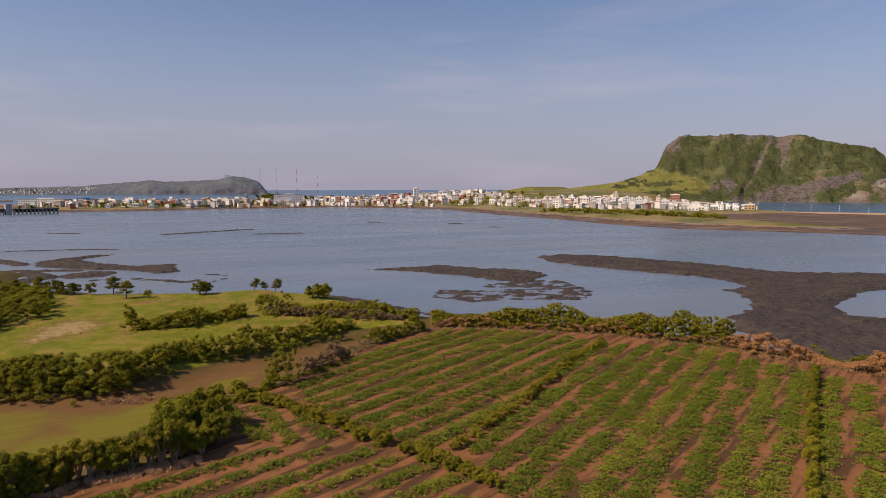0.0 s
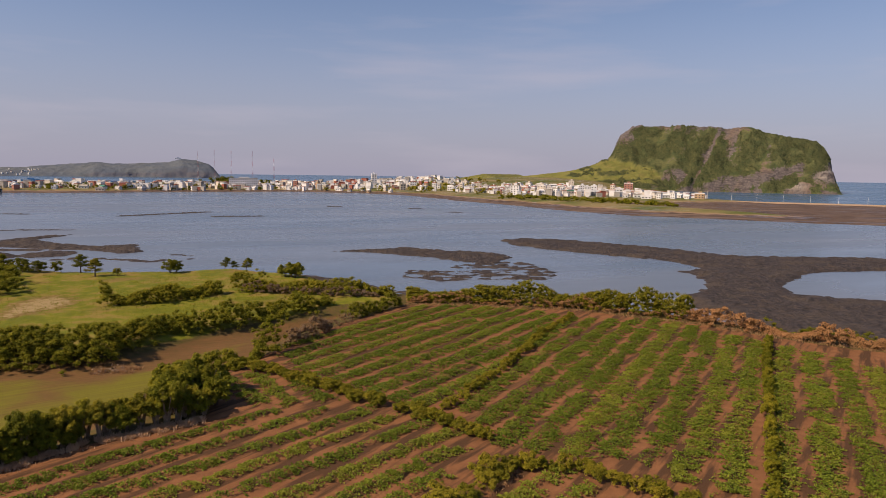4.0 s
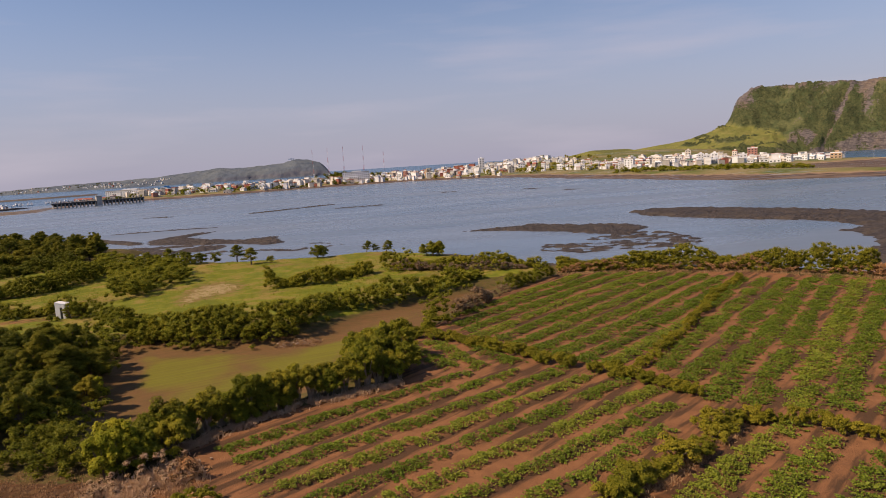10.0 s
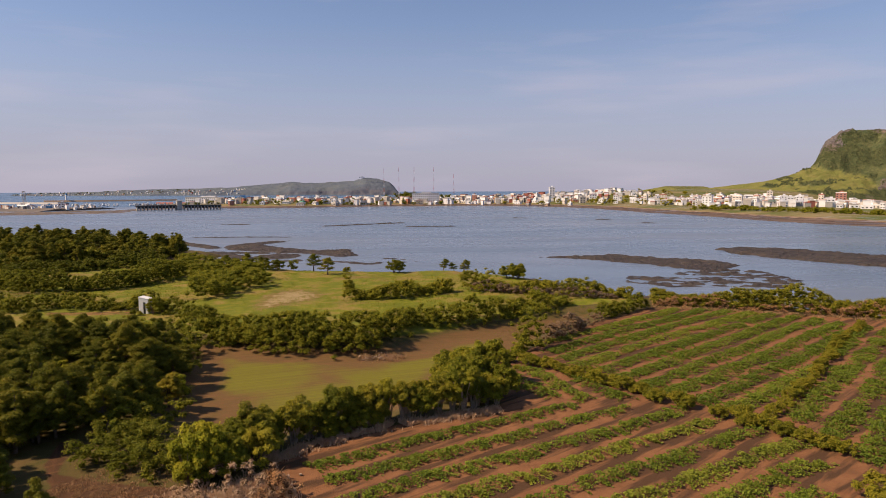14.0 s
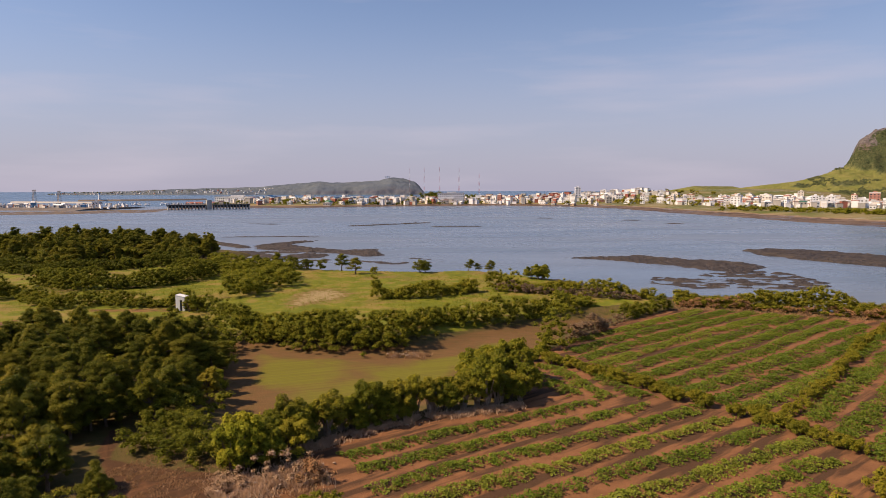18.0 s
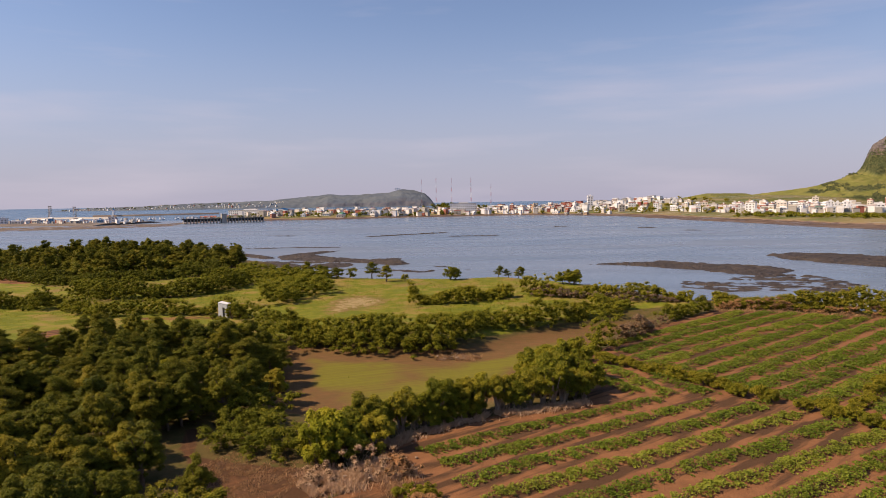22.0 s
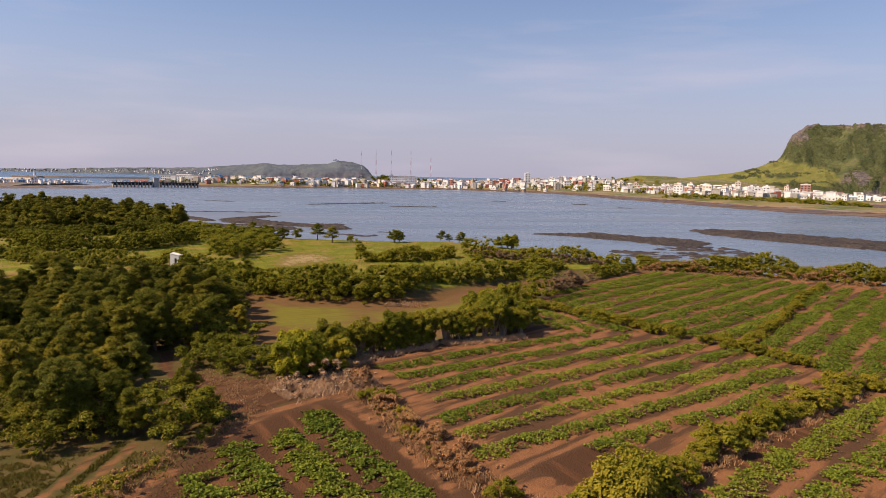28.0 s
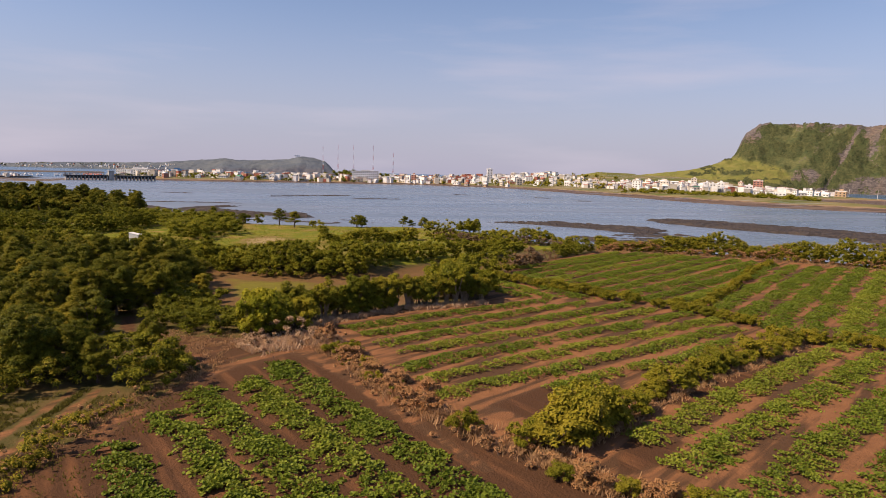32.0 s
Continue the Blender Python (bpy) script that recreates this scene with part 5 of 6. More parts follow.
thicket_mass("leafy scrub along the clearing beside the copse", [(-24.8, 59.3), (-21.6, 57.2), (-16.5, 55.4), (-15.5, 58), (-16.8, 62), (-20, 66), (-25.5, 65)], 1.5, 1.1, 2.2, 75, M_LEAF, 0.17, 40.0)
hedge_mass("dark scrub on the bank between track and near field", [(-30.5, 17), (-27.3, 25), (-25.5, 30.7), (-24.5, 34.8), (-22.6, 38)], 2.0, 1.1, 70, M_OLIVE, 0.13, 44, 1.0)
hedge_mass("evergreen shrubs at the foot of the copse", [(-23.2, 39.5), (-21.4, 43), (-20.2, 46)], 1.8, 1.5, 71, M_LEAF, 0.16, 40, 0.9)
hedge_mass("withered scrub at the foot of the copse", [(-26.8, 25), (-24.6, 31), (-23.6, 35), (-22.2, 37.8), (-20.8, 41.2), (-18.8, 44.6)], 1.2, 0.7, 72, M_LEAF_DRY, 0.12, 40, 1.0)
hedge_mass("withered brush heaped over the rubble", [(-16.2, 50.4), (-14.8, 51.8), (-12.8, 52.2), (-10.5, 52.6), (-8.8, 52.6)], 2.2, 1.0, 76, M_BRUSH, 0.11, 70, 1.0)
hedge_mass("withered brown bramble beside the rubble", [(-10.5, 55.5), (-9.2, 54.2), (-8.6, 52.0), (-8.6, 49.8)], 1.7, 1.1, 78, M_LEAF_DRY, 0.12, 50, 1.0)
tufts("thin dry grass over the clearing", [(-25, 56), (-21, 53), (-16.5, 51.5)], 2.2, 0.16, 9000, M_STRAW, 79, "weeds", "weeds")
thicket_mass("clump of low coastal pines on the lagoon shore", [(-44, 198), (-30, 195), (-16, 191), (-16, 194), (-30, 203), (-42, 209)], 2.6, 1.6, 3.0, 77, M_PINE, 0.26, 18.0)
hedge_mass("low leafy scrub beside the rubble", [(-18.3, 57.5), (-16, 56.5), (-14, 57)], 2.0, 1.5, 73, M_LEAF, 0.16, 40, 0.8)
tufts("rough yellow grass beside the farm track", [(-31, 40), (-31.5, 33), (-36, 20)], 4.5, 0.20, 60000, M_VERGE, 59, "weeds", "weeds")
tufts("green weeds along the farm track", [(-26.2, 41), (-26.8, 36.5), (-28, 31), (-31, 22)], 0.5, 0.25, 6000, M_VERGE, 54, "weeds", "weeds")
tufts("dry weeds beside the copse", [(-26.5, 29), (-23.5, 36), (-19.5, 43.5), (-17, 47.5)], 0.5, 0.22, 4000, M_STRAW, 55, "weeds", "weeds")


# ---- crops ----
def crop_row(x0, y0, x1, y1, seed, half=0.95, dens=48.0, leaf=0.19, hole=0.24, sides=4):
    """One bed of trailing squash plants: a middle line of plants, each throwing runners of broad leaves to both sides."""
    rng = np.random.default_rng(seed)
    length = math.hypot(x1 - x0, y1 - y0)
    ux, uy = (x1 - x0) / length, (y1 - y0) / length
    m = int(length * 10.0)
    along, side = rng.uniform(-0.4, length + 0.4, m), rng.choice([-1.0, 1.0], m)
    vigour = 0.45 + 1.3 * fbm(along / 2.2, side * 3.7 + seed * 1.9, 3, seed)
    weak = ease(hole + 0.03 - fbm(along / 2.8, np.full(m, seed * 1.7), 2, seed + 4), 0.0, 0.12)
    reach = half * vigour * rng.uniform(0.5, 1.35, m) * (1 - 0.6 * weak)
    slant = rng.normal(size=m) * 0.55 + 0.25
    n_each = np.maximum(1, (reach * dens * 0.33 * (1 - 0.6 * weak)).astype(int))
    who = np.repeat(np.arange(m), n_each)
    out = rng.uniform(0.0, 1.0, len(who)) ** 0.9 * reach[who]
    wob = 0.9 * (fbm(along / 5.0, np.full(m, seed * 2.3), 2, seed + 2) - 0.5)
    jig = rng.normal(size=(len(who), 2)) * 0.10
    s = along[who] + out * slant[who] + jig[:, 0]
    q = side[who] * out + wob[who] + jig[:, 1]
    x, y = x0 + ux * s - uy * q, y0 + uy * s + ux * q
    hump = np.clip(1 - (out / (half * 1.5)) ** 1.4, 0.05, 1)
    z = ground_height(x, y) + 0.05 + 0.40 * hump * rng.uniform(0.25, 1.0, len(s)) * (0.5 + fbm(x / 0.8, y / 0.8, 2, seed))
    nr = rng.normal(size=(len(s), 3)) * 0.42 + np.array([0, 0, 0.8])
    me = leaf_mesh("crop_row", np.column_stack([x, y, z]), nr, leaf, M_CROP, rng, 0.85, sides)
    return tagged(hang("crop_row", me), "row of broad-leaved green squash plants on bare soil", "crop row", "rows of squash plants in the fields", "stuff")


def rows(angle, offsets, spans, seed, **kw):
    """Parallel beds: each lies at an offset along the normal and runs between two distances along the direction."""
    a = radians(angle)
    ux, uy, nx, ny = math.cos(a), math.sin(a), math.sin(a), -math.cos(a)
    for k, (o, (p, q)) in enumerate(zip(offsets, spans)):
        crop_row(ux * p + nx * o, uy * p + ny * o, ux * q + nx * o, uy * q + ny * o, seed + k, **kw)


# far field right of the middle hedge, with its thin hedge
rows(39.9, [-24.9], [(98, 122)], 320, half=0.8, dens=62.0, leaf=0.185)
rows(39.9, [-21.85 + 3.44 * k for k in range(9)] + [9.7, 13.6, 17.1, 20.6, 24.0, 27.4],
     [(67, 122), (62, 124), (61, 126), (61, 128), (62, 127), (63, 125), (63, 122), (61, 121), (61, 119), (56, 117), (51, 115), (49, 113), (49, 110), (49, 108), (49, 106)], 300, half=1.06, dens=64.0, leaf=0.185, hole=0.25)
# middle far field
rows(35.0, [-63.6, -60.1, -56.7, -53.2, -49.8, -46.3, -42.8, -39.4, -36.0, -32.6], [(76, 112), (70, 115), (68, 117), (66.5, 118.5), (65.5, 119.5), (64.5, 120.5), (64, 120.5), (63.5, 119.5), (63.5, 112), (63, 88)], 330, half=1.04, dens=64.0, leaf=0.185, hole=0.25)
# near field below the dark hedge
rows(23.5, [-54.2, -50.75, -47.3, -43.9, -40.4, -37.0, -33.6, -30.2], [(16.5, 43.5), (16.5, 48), (16.0, 52), (15.6, 52.5), (14, 53), (13, 53), (12, 50), (20, 45)], 350, half=0.80, dens=84.0, leaf=0.165, hole=0.28)
rows(-76.5, [-33.2, -36.4, -39.6], [(-78, -64.5), (-76, -62.5), (-71, -61.5)], 365, half=0.9, dens=80.0, leaf=0.165)
# lower right field
rows(28.5, [-19.3, -15.6, -11.8, -8.2, -4.5, -0.9, 2.8], [(19, 56), (17.5, 54), (15.5, 53), (14, 51), (12, 49), (12, 48), (12, 46)], 370, half=1.0, dens=84.0, leaf=0.165, hole=0.22)
# nearest field, at the foot of the frame
rows(-69.0, [-4.0, -0.6, 2.9, 6.0, 9.8], [(-46.7, -8), (-43.9, -8), (-43.3, -8), (-39.7, -8), (-36.3, -8)], 380, half=1.0, dens=82.0, leaf=0.16, hole=0.06, sides=6)


# ---- hut, rubble ----
hut = tagged(new("hut"), "small weathered white plastered hut with an open doorway", "hut")
hut.matrix_basis = pose(-39.4, 131.0, z_at(-39.4, 131.0), 0, 0, -12) @ Matrix.Diagonal((0.58, 0.7, 1.05, 1))
bm = bmesh.new()
box(bm, -1.5, -1.2, 0, -1.3, 1.2, 2.9)
box(bm, 1.3, -1.2, 0, 1.5, 1.2, 2.5)
box(bm, -1.3, 1.0, 0, 1.3, 1.2, 2.6)
box(bm, -1.3, -1.2, 0, -0.1, -1.0, 2.7)
box(bm, 0.7, -1.2, 0, 1.3, -1.0, 2.6)
box(bm, -0.1, -1.2, 2.0, 0.7, -1.0, 2.65)
part("wall", bm, M_WHITE, hut)
bm = bmesh.new()
vs = box(bm, -1.55, -1.25, 2.65, 1.55, 1.25, 2.75)
for v in vs:
    v.co.z += -0.12 * v.co.x
part("roof", bm, M_WHITE, hut)
# dark panel set in the open doorway, standing in for the shade inside
bm = bmesh.new()
box(bm, -0.1, -0.98, 0, 0.7, -0.94, 1.95)
part("doorway_shade", bm, M_DARK, hut)


def stone_mesh(seed):
    bm = bmesh.new()
    bmesh.ops.create_icosphere(bm, subdivisions=1, radius=0.5)
    rng = np.random.default_rng(seed)
    for v in bm.verts:
        v.co *= rng.uniform(0.7, 1.2)
        v.co.z *= 0.7
    me = bpy.data.meshes.new("stone")
    bm.to_mesh(me)
    bm.free()
    me.materials.append(M_STONE)
    return me


STONES = [stone_mesh(k) for k in range(5)]


def rubble(label, line, n, spread, size, seed):
    root = tagged(new("rubble_pile"), label, "rubble")
    rng = np.random.default_rng(seed)
    cx, cy = line[0]
    root.matrix_basis = pose(cx, cy, z_at(cx, cy))
    for k in range(n):
        t = rng.uniform(0, len(line) - 1.001)
        (ax, ay), (bx, by) = line[int(t)], line[int(t) + 1]
        f = t - int(t)
        x, y = ax + (bx - ax) * f + rng.normal() * spread, ay + (by - ay) * f + rng.normal() * spread
        s = rng.uniform(*size)
        ob = hang("stone", STONES[k % 5], root)
        ob.matrix_basis = pose(x - cx, y - cy, z_at(x, y) - z_at(cx, cy) + s * 0.25 + rng.random() * 0.35, 0, 0, rng.uniform(0, 360)) @ Matrix.Diagonal((s, s * rng.uniform(0.7, 1.3), s, 1))


rubble("heap of pale field stones and dry brush at the field corner", [(-15, 50.5), (-12.5, 52), (-10, 53), (-8.2, 53.5)], 60, 0.8, (0.12, 0.30), 5)
rubble("low heap of stones at the edge of the stubble", [(-0.5, 96.5), (2.5, 96.3)], 55, 0.75, (0.12, 0.34), 6)
tufts("dry brush on the stones by the stubble", [(-2, 97), (1, 97), (4, 95.5)], 0.8, 0.5, 2500, M_STRAW, 60, "brush", "brush")


# ---- town ----
def house(x, y, w, d, floors, turn, wall_mat, roof_mat, label, pitched=False, z=None):
    """A building: walls, flat parapet roof or pitched roof, a window band per storey and side."""
    root = tagged(new("building"), label, "building", "buildings of the town")
    zz = float(far_height(np.array([x]), np.array([y]))[0]) if z is None else z
    root.matrix_basis = pose(x, y, zz - 0.3, 0, 0, turn)
    h = floors * 2.9 + 0.5
    bm = bmesh.new()
    box(bm, -w / 2, -d / 2, 0, w / 2, d / 2, h)
    part("wall", bm, wall_mat, root)
    bm = bmesh.new()
    if pitched:
        vs = box(bm, -w / 2 - 0.4, -d / 2 - 0.4, h, w / 2 + 0.4, d / 2 + 0.4, h + 0.3)
        a = [bm.verts.new(c) for c in ((-w / 2 - 0.4, -d / 2 - 0.4, h + 0.3), (w / 2 + 0.4, -d / 2 - 0.4, h + 0.3), (w / 2 + 0.4, d / 2 + 0.4, h + 0.3), (-w / 2 - 0.4, d / 2 + 0.4, h + 0.3), (-w / 2, 0, h + 0.3 + d * 0.25), (w / 2, 0, h + 0.3 + d * 0.25))]
        for q in ((0, 1, 5, 4), (2, 3, 4, 5), (1, 2, 5), (3, 0, 4)):
            bm.faces.new([a[i] for i in q])
    else:
        t = 0.3
        box(bm, -w / 2 - 0.1, -d / 2 - 0.1, h, w / 2 + 0.1, -d / 2 + t, h + 0.9)
        box(bm, -w / 2 - 0.1, d / 2 - t, h, w / 2 + 0.1, d / 2 + 0.1, h + 0.9)
        box(bm, -w / 2 - 0.1, -d / 2 + t, h, -w / 2 + t, d / 2 - t, h + 0.9)
        box(bm, w / 2 - t, -d / 2 + t, h, w / 2 + 0.1, d / 2 - t, h + 0.9)
        box(bm, -w / 2 + t, -d / 2 + t, h, w / 2 - t, d / 2 - t, h + 0.15)
    roof = part("roof", bm, roof_mat, root)
    if not pitched:
        bm = bmesh.new()
        box(bm, -w * 0.15, -d * 0.1, h + 0.15, w * 0.2, d * 0.25, h + 2.6)
        part("stair_house", bm, wall_mat, roof)
    if (w, d, floors) not in PANES:
        made = []
        for front in (True, False):
            bm = bmesh.new()
            n = max(2, int((w if front else d) / 3.2))
            span = (w if front else d) / n
            for k in range(n):
                u = -(w if front else d) / 2 + (k + 0.5) * span
                if front:
                    box(bm, u - span * 0.22, -d / 2 - 0.06, 0, u + span * 0.22, -d / 2 + 0.02, 1.2)
                else:
                    box(bm, -w / 2 - 0.06, u - span * 0.22, 0, -w / 2 + 0.02, u + span * 0.22, 1.2)
            me = bpy.data.meshes.new("window")
            bm.to_mesh(me)
            bm.free()
            me.materials.append(M_GLASS)
            made.append(me)
        PANES[(w, d, floors)] = made
    for f in range(floors):
        for me in PANES[(w, d, floors)][: 2 if floors > 2 else 1]:
            tagged(hang("window", me, root), kind="stuff").location.z = f * 2.9 + 1.1
    return root


PANES = {}
trng = np.random.default_rng(77)
WALLS = [(M_WHITE, "white")] * 9 + [(M_CREAM, "cream")] * 3 + [(M_GREY, "grey")] * 2 + [(M_TAN, "tan"), (M_BRICK, "red-brown")]
ROOFS = [(M_WHITE, 0.5), (M_GREY, 0.35), (M_ROOF_G, 0.05), (M_ROOF_R, 0.10)]


def town_house(x, y, floors, turn):
    (wm, wname), rm = WALLS[trng.integers(len(WALLS))], ROOFS[trng.choice(4, p=[r[1] for r in ROOFS])][0]
    pitched = floors <= 2 and trng.random() < 0.35
    w, d = float(trng.choice([5, 6, 8, 11])), float(trng.choice([5, 6, 7]))
    house(x, y, w, d, floors, turn, wm, rm, f"{wname} {'low house' if floors < 3 else 'flat-roofed block'} in the town across the lagoon", pitched)


def fill(outline, gap, low, high, turn):
    p = np.array(outline, float)
    for x in np.arange(p[:, 0].min(), p[:, 0].max(), gap):
        for y in np.arange(p[:, 1].min(), p[:, 1].max(), gap):
            u, v = x + trng.uniform(-0.3, 0.3) * gap, y + trng.uniform(-0.3, 0.3) * gap
            if inside(np.array([u]), np.array([v]), outline)[0] > 0:
                town_house(u, v, int(min(trng.integers(low, high + 1), trng.integers(low, high + 2))), turn + trng.uniform(-28, 28))


fill([(-190, 990), (-60, 978), (30, 1030), (205, 1055), (200, 1120), (-190, 1090)], 25, 1, 2, -30)
fill([(205, 1055), (345, 890), (440, 890), (520, 1040), (420, 1150), (200, 1140)], 31, 1, 4, -38)
fill([(400, 880), (420, 740), (450, 690), (560, 670), (650, 760), (610, 920), (450, 930)], 23.5, 1, 4, -42)
fill([(520, 600), (580, 590), (660, 660), (600, 690), (520, 680)], 20, 1, 2, -45)
house(127, 1066, 42, 12, 5, -6, M_WHITE, M_GREY, "white five-storey hotel on the far waterfront")
house(622, 772, 12, 11, 5, -40, M_BRICK, M_WHITE, "red and white four-storey building at the end of town")
house(-210, 1090, 62, 26, 3, -14, M_WHITE, M_GREY, "long white terminal building by the harbour")
house(-158, 1085, 22, 20, 3, 6, M_BLUE, M_BLUE, "blue sheet-clad shed beside the terminal")
house(340, 1080, 9, 9, 7, -10, M_WHITE, M_WHITE, "narrow white tower block rising over the town")
house(-40, 1090, 34, 14, 2, 5, M_CREAM, M_BLUE, "cream hall with a blue roof in the town")


def mast(x, y, tall):
    """A lattice radio mast in red and white sections."""
    root = tagged(new("radio_mast"), "slender red and white lattice radio mast", "mast", "radio masts")
    root.matrix_basis = pose(x, y, float(far_height(np.array([x]), np.array([y]))[0]) - 0.5)
    n = 7
    for k in range(n):
        z0, z1 = tall * k / n, tall * (k + 1) / n
        r0, r1 = 1.1 - 0.85 * k / n, 1.1 - 0.85 * (k + 1) / n
        bm = bmesh.new()
        c0, c1 = [[Vector((r * sx, r * sy, z)) for sx, sy in ((-1, -1), (1, -1), (1, 1), (-1, 1))] for r, z in ((r0, z0), (r1, z1))]
        for a in range(4):
            tube(bm, c0[a], c1[a], 0.06, 0.06, 4)
            tube(bm, c0[a], c1[(a + 1) % 4], 0.03, 0.03, 4)
            tube(bm, c1[a], c1[(a + 1) % 4], 0.03, 0.03, 4)
        tagged(part("section", bm, M_RED if k % 2 == 0 else M_WHITE, root), kind="stuff")


for mx_, my_, mh_ in [(66, 1146, 56), (91, 1145, 58), (117, 1143, 58), (150, 1139, 57), (184, 1135, 46)]:
    mast(mx_, my_, mh_)

# sluice bridge at the lagoon's mouth
sluice = tagged(new("sluice_bridge"), "dark steel sluice bridge on rows of piers at the lagoon mouth", "bridge")
sluice.matrix_basis = pose(-254, 868, 0, 0, 0, 23) @ Matrix.Diagonal((0.76, 1, 0.85, 1))
for half in (0, 1):
    bm = bmesh.new()
    box(bm, half * 72, -4, 5.5, half * 72 + 62, 4, 7.2)
    part("deck", bm, M_DARK, sluice)
    bm = bmesh.new()
    box(bm, half * 72, -4.2, 8.4, half * 72 + 62, -4.0, 8.6)
    box(bm, half * 72, 4.0, 8.4, half * 72 + 62, 4.2, 8.6)
    part("railing", bm, M_DARK, sluice)
    for k in range(12):
        bm = bmesh.new()
        box(bm, half * 72 + 2 + k * 5.3, -3.5, -1.5, half * 72 + 3.3 + k * 5.3, 3.5, 5.5)
        box(bm, half * 72 + 2.2 + k * 5.3, -0.5, 7.2, half * 72 + 3.1 + k * 5.3, 0.5, 10.2)
        part("pier", bm, M_GREY, sluice)
        if k < 11:
            bm = bmesh.new()
            box(bm, half * 72 + 3.3 + k * 5.3, -0.3, 2.6, half * 72 + 7.3 + k * 5.3, 0.3, 7.0)
            part("gate", bm, M_DARK, sluice)
bm = bmesh.new()
box(bm, 63, -4, -1.5, 71, 4, 13)
box(bm, 62.5, -4.5, 13, 71.5, 4.5, 13.8)
part("gatehouse", bm, M_GREY, sluice)


# trees and scrub between the houses and along the far beach
def far_mass(label, outline, gap, wide, tall, seed, size=1.0, dens=1.6, each=5, name="far_trees", category="trees"):
    rng = np.random.default_rng(seed)
    p = np.array(outline, float)
    clumps = []
    for x in np.arange(p[:, 0].min(), p[:, 0].max(), gap):
        for y in np.arange(p[:, 1].min(), p[:, 1].max(), gap):
            u, v = x + rng.uniform(-0.5, 0.5) * gap, y + rng.uniform(-0.5, 0.5) * gap
            if inside(np.array([u]), np.array([v]), outline)[0] < 0 or rng.random() < 0.35:
                continue
            z0, s = float(far_height(np.array([u]), np.array([v]))[0]), rng.uniform(0.6, 1.3)
            for _ in range(each):
                clumps.append(((u + rng.normal() * wide * 0.5, v + rng.normal() * wide * 0.5, z0 + tall * s * rng.uniform(0.2, 0.85)), wide * s * rng.uniform(0.35, 0.6), 0.8))
    return mass(label, clumps, size, M_LEAF, seed, dens, name, category, lift=False)


far_mass("dark trees between the houses along the far waterfront", [(-230, 1004), (-60, 1000), (40, 1022), (200, 1044), (205, 1062), (30, 1036), (-230, 1016)], 12, 4, 5, 601)
far_mass("dark trees among the houses of the town", [(205, 1055), (345, 890), (385, 720), (640, 760), (540, 1060), (420, 1180), (200, 1150)], 22, 4, 6, 602)
far_mass("green scrub on the dune behind the far beach", [(352, 660), (372, 560), (392, 470), (415, 430), (440, 470), (420, 560), (390, 680)], 9, 3.5, 3.4, 603)
far_mass("trees around the hotel and the radio masts", [(60, 1110), (200, 1120), (200, 1160), (60, 1160)], 13, 5, 9, 604)

far_mass("dark trees among the houses by the harbour", [(-150, 990), (-60, 985), (40, 1040), (205, 1060), (200, 1130), (-150, 1100)], 17, 4, 6, 605)
knoll = np.random.default_rng(608)
mass("dark rounded grove beside the radio masts", [((102 + knoll.normal() * 8, 1178 + knoll.normal() * 5, 9 + knoll.uniform(0, 11) * math.exp(-0.3 * k / 30)), knoll.uniform(2.5, 4.5), 0.85) for k in range(46)], 1.0, M_COPSE, 609, 1.6, "far_trees", "trees", lift=False)
island_trees = np.random.default_rng(606)
mass("dark groves on the low end of the distant island", [((x_, ISLE_Y + island_trees.uniform(-150, 0), 3 + float(np.interp(x_, [p[0] for p in ISLE], [p[1] for p in ISLE])) * island_trees.uniform(0.25, 0.8)), island_trees.uniform(3, 5), 0.4)
      for x_ in island_trees.uniform(-1350, -620, 130)], 5.0, M_SCRUB, 607, 0.12, "far_trees", "trees", lift=False)

# ---- harbour beyond the lagoon mouth ----
def ridge(name, label, category, line, wide, top, mat):
    """A long bank of stone or concrete with sloping sides."""
    bm = bmesh.new()
    prev = None
    for k, (x, y) in enumerate(line):
        (ax, ay), (bx, by) = line[max(0, k - 1)], line[min(len(line) - 1, k + 1)]
        d = Vector((bx - ax, by - ay, 0)).normalized()
        n = Vector((-d.y, d.x, 0))
        ring = [bm.verts.new(Vector((x, y, z)) + n * o) for o, z in ((-wide, -1.5), (-wide * 0.5, top), (wide * 0.5, top), (wide, -1.5))]
        if prev:
            for i in range(3):
                bm.faces.new((prev[i], ring[i], ring[i + 1], prev[i + 1]))
        else:
            bm.faces.new(ring)
        prev = ring
    bm.faces.new(prev[::-1])
    bmesh.ops.recalc_face_normals(bm, faces=bm.faces)
    return tagged(part(name, bm, mat), label, category, kind="structure")


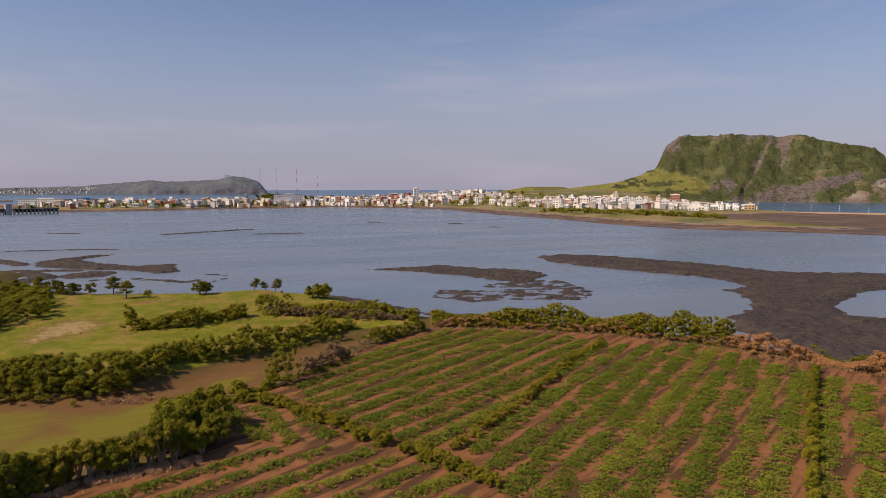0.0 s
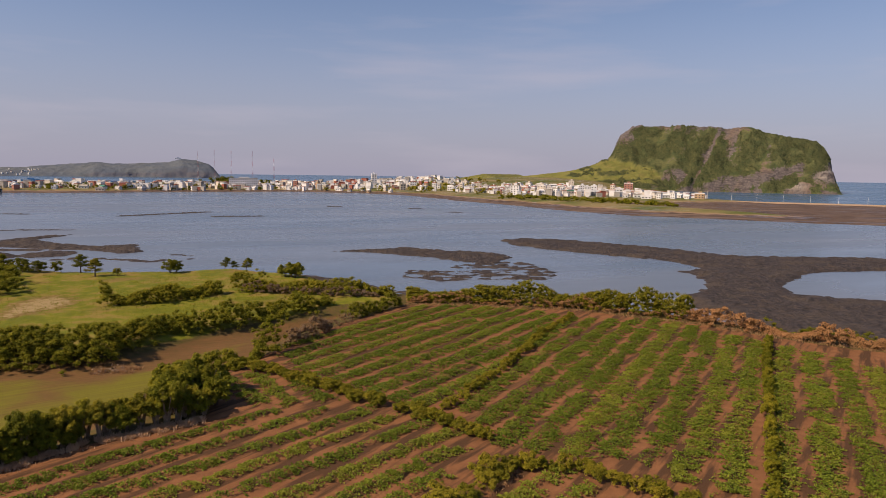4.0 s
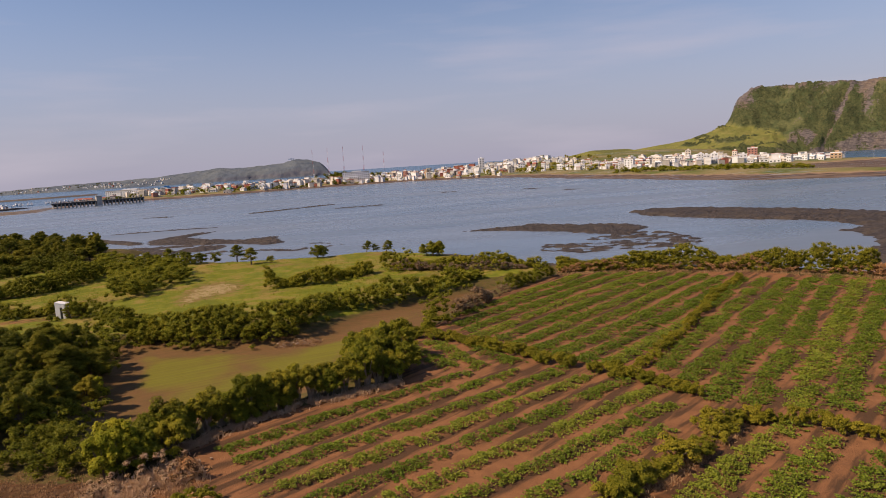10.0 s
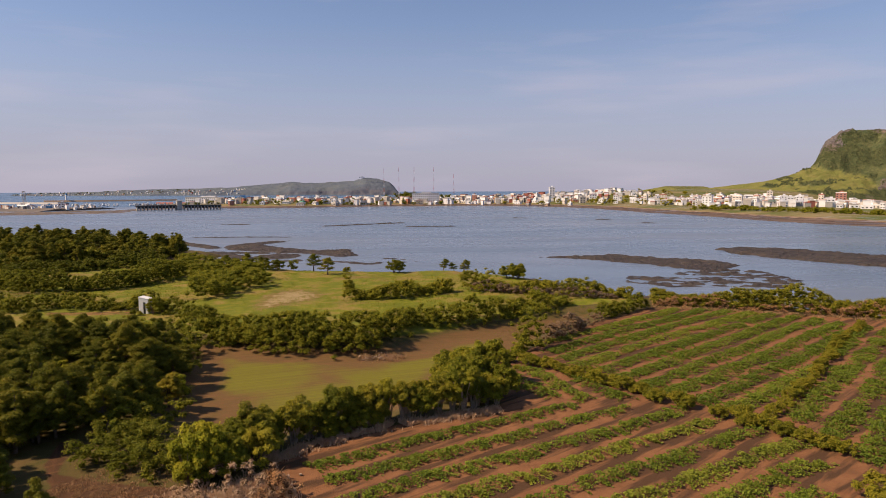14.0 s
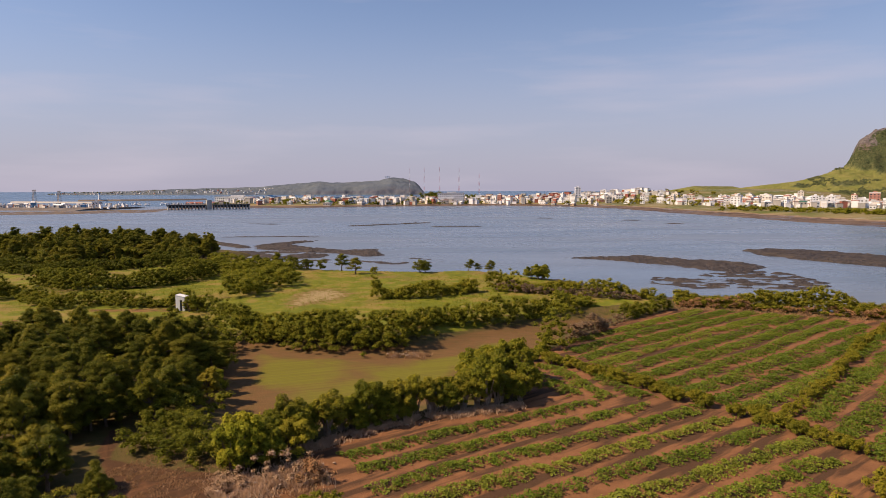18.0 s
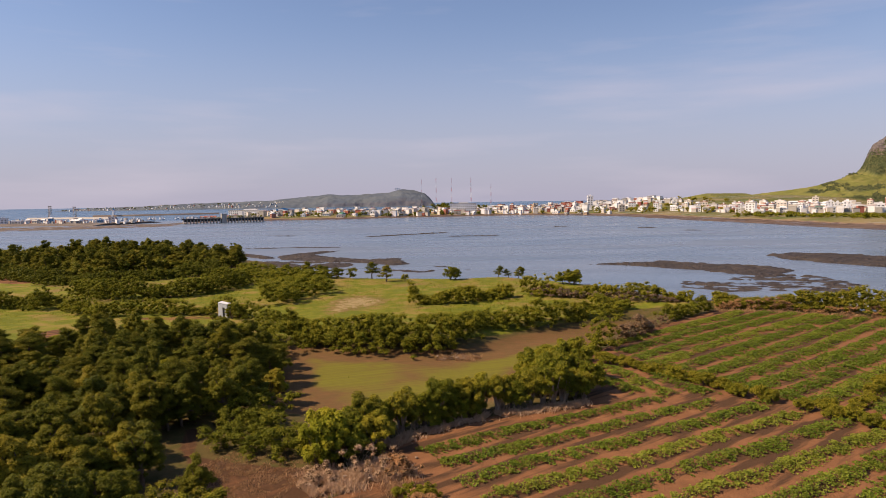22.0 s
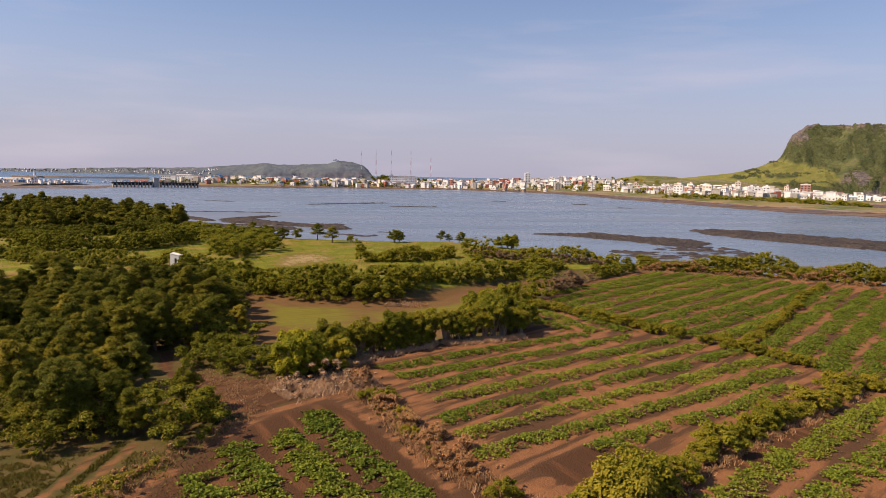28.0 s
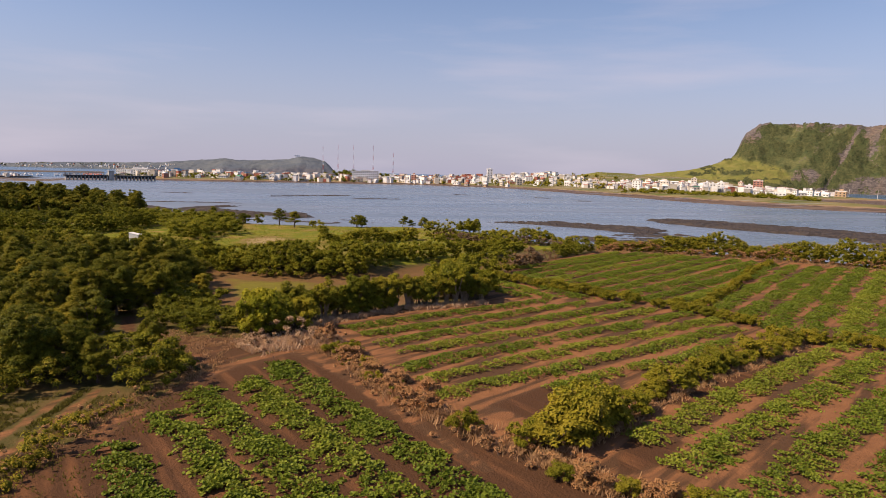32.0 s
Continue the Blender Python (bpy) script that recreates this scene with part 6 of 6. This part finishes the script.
ridge("quay", "flat grey concrete quay of the harbour", "quay", [(-720, 1010), (-620, 985), (-500, 960), (-400, 930), (-330, 905)], 85, 2.2, plain("quay_gravel", (0.10, 0.084, 0.074), (0.165, 0.140, 0.120), 0.05, 0.9, 0.2))
ridge("breakwater", "long grey stone breakwater in front of the open sea", "breakwater", [(-640, 1560), (-560, 1590), (-480, 1640), (-400, 1700)], 8, 3.4, M_STONE)
ridge("ferry_dock", "long straight concrete dock in the outer harbour", "dock", [(-690, 1390), (-600, 1350), (-500, 1310)], 9, 3.0, M_GREY)
for k in range(22):
    u_ = trng.uniform(0, 1)
    hx, hy = -700 + 330 * u_ + trng.uniform(-8, 8), 1008 - 78 * u_ + trng.uniform(-34, 44)
    house(hx, hy, float(trng.choice([5, 8, 12])), float(trng.choice([5, 6])), int(trng.choice([1, 1, 2])), trng.uniform(-20, 20), [M_WHITE, M_WHITE, M_GREY, M_CREAM, M_BLUE][trng.integers(5)], [M_WHITE, M_GREY, M_WHITE][trng.integers(3)],
          "low harbour shed standing on the quay", trng.random() < 0.5, z=2.4)
for hx, hy in [(-300, 1190), (-262, 1196)]:
    house(hx, hy, 26, 10, 1, 6, M_CREAM, M_ROOF_R, "long low market hall with a red roof", True)


def boat(x, y, turn, s):
    root = tagged(new("fishing_boat"), "small white fishing boat moored in the harbour", "boat", "boats in the harbour")
    root.matrix_basis = pose(x, y, 0, 0, 0, turn) @ Matrix.Diagonal((s, s, s, 1))
    bm = bmesh.new()
    a = [bm.verts.new(p) for p in ((-5, -1.4, 1.3), (3, -1.5, 1.5), (6, 0, 2.2), (3, 1.5, 1.5), (-5, 1.4, 1.3), (-4.6, -0.9, -0.3), (2.8, -0.9, -0.3), (4.8, 0, -0.3), (2.8, 0.9, -0.3), (-4.6, 0.9, -0.3))]
    for q in ((0, 1, 2, 3, 4), (9, 8, 7, 6, 5), (0, 5, 6, 1), (1, 6, 7, 2), (2, 7, 8, 3), (3, 8, 9, 4), (4, 9, 5, 0)):
        bm.faces.new([a[i] for i in q])
    bmesh.ops.recalc_face_normals(bm, faces=bm.faces)
    part("hull", bm, M_WHITE, root)
    bm = bmesh.new()
    box(bm, -3.2, -1, 1.35, 0, 1, 3.4)
    box(bm, -3.4, -1.2, 3.4, 0.3, 1.2, 3.6)
    cabin = part("cabin", bm, M_WHITE, root)
    bm = bmesh.new()
    tube(bm, (-1.6, 0, 3.6), (-1.6, 0, 7), 0.1, 0.06, 5)
    part("mast", bm, M_GREY, cabin)


for k in range(26):
    boat(-420 + 5.5 * k + trng.uniform(-2, 2), 1130 + 1.2 * k + trng.uniform(-30, 40), trng.uniform(60, 120), trng.uniform(0.8, 1.2))


def crane(x, y, tall):
    root = tagged(new("harbour_crane"), "orange steel crane on the harbour quay", "crane", "cranes on the quay")
    root.matrix_basis = pose(x, y, 2.9)
    for sx in (-1.6, 1.6):
        for sy in (-1.6, 1.6):
            bm = bmesh.new()
            tube(bm, (sx * 1.5, sy * 1.5, 0), (sx, sy, tall), 0.4, 0.3, 5)
            part("leg", bm, M_TAN, root)
    bm = bmesh.new()
    box(bm, -2.6, -1.4, tall, 2.6, 1.4, tall + 1.4)
    part("boom", bm, M_TAN, root)


crane(-640, 1366, 21)
crane(-585, 1343, 19)
tower = tagged(new("harbour_light"), "small white harbour light on the breakwater", "lighthouse")
tower.matrix_basis = pose(-600, 1574, 3.2)
bm = bmesh.new()
tube(bm, (0, 0, 0), (0, 0, 12), 2.6, 1.6, 10)
part("tower", bm, M_WHITE, tower)
bm = bmesh.new()
tube(bm, (0, 0, 12), (0, 0, 15), 1.9, 1.2, 10)
part("lantern", bm, M_BLUE, tower)
# the further rows of houses, too small and too many to tell apart
def far_houses(label, spots, seed):
    rng = np.random.default_rng(seed)
    bm = bmesh.new()
    for x, y, z, s in spots:
        w, d, h = s * rng.uniform(4, 8), s * rng.uniform(4, 6), s * rng.uniform(3, 8)
        turn = Matrix.Rotation(radians(-38 + rng.uniform(-25, 25)), 4, "Z")
        wall, roof = rng.choice([0, 0, 0, 0, 0, 0, 1, 1, 2, 2, 3]), rng.choice([0, 0, 0, 1, 2, 3])
        for lo, hi, grow, slot in ((-1, h, 0, wall), (h, h + 0.5 * s, 0.3 * s, roof)):
            vs = box(bm, -w / 2 - grow, -d / 2 - grow, lo, w / 2 + grow, d / 2 + grow, hi)
            for v in vs:
                v.co = turn @ v.co + Vector((x, y, z))
            for f in {f for v in vs for f in v.link_faces}:
                f.material_index = int(slot)
    tagged(part("far_houses", bm, [M_WHITE, M_CREAM, M_GREY, M_ROOF_R]), label, "houses", kind="stuff")


hrng = np.random.default_rng(91)
spots = []
for x_ in hrng.uniform(-1320, -420, 230):
    top_ = float(np.interp(x_, [p[0] for p in ISLE], [p[1] for p in ISLE]))
    deep_ = hrng.uniform(0.08, 0.75)
    spots.append((x_, ISLE_Y - 190 + 190 * deep_, 1 + 0.9 * top_ * deep_ ** 0.8, hrng.uniform(0.5, 1.0)))
far_houses("tiny pale houses scattered over the distant island", spots, 92)
spots = []
for _ in range(1300):
    u_, v_ = hrng.uniform(-230, 480), hrng.uniform(1020, 1310)
    if v_ > 1010 + 0.2 * max(0, u_) * (u_ < 200) and inside(np.array([u_]), np.array([v_]), FAR)[0] > 12:
        spots.append((u_, v_, float(far_height(np.array([u_]), np.array([v_]))[0]), hrng.uniform(0.8, 1.35)))
for _ in range(620):
    u_, v_ = hrng.uniform(380, 660), hrng.uniform(640, 960)
    if inside(np.array([u_]), np.array([v_]), [(395, 880), (415, 740), (445, 685), (560, 640), (665, 660), (655, 760), (615, 930), (450, 950)])[0] > 0:
        spots.append((u_, v_, float(far_height(np.array([u_]), np.array([v_]))[0]), hrng.uniform(0.7, 1.2)))
far_houses("further rows of pale houses in the town", spots, 93)

spots = []
for u_ in hrng.uniform(0, 1, 170):
    spots.append((-715 + 390 * u_, 1010 - 100 * u_ + hrng.uniform(-36, 40), 2.2, hrng.uniform(0.35, 0.7)))
far_houses("small pale sheds and containers crowding the quay", spots, 94)


def street_lamp(x, y):
    root = tagged(new("street_lamp"), "slim pale street lamp on the causeway road", "street lamp", "street lamps on the causeway")
    root.matrix_basis = pose(x, y, float(far_height(np.array([x]), np.array([y]))[0]) - 0.1, 0, 0, 40)
    bm = bmesh.new()
    tube(bm, (0, 0, 0), (0, 0, 8.5), 0.22, 0.14, 6)
    part("pole", bm, M_WHITE, root)
    bm = bmesh.new()
    tube(bm, (0, 0, 8.4), (1.6, 0, 8.9), 0.1, 0.08, 5)
    box(bm, 1.3, -0.2, 8.75, 2.3, 0.2, 8.95)
    part("arm", bm, M_WHITE, root)


for k in range(9):
    street_lamp(612 + 16 * k, 612 - 22 * k)
ridge("causeway_wall", "low grey sea wall along the causeway road", "wall", [(560, 600), (610, 585), (680, 500), (760, 390), (860, 250)], 3, 2.6, M_STONE)
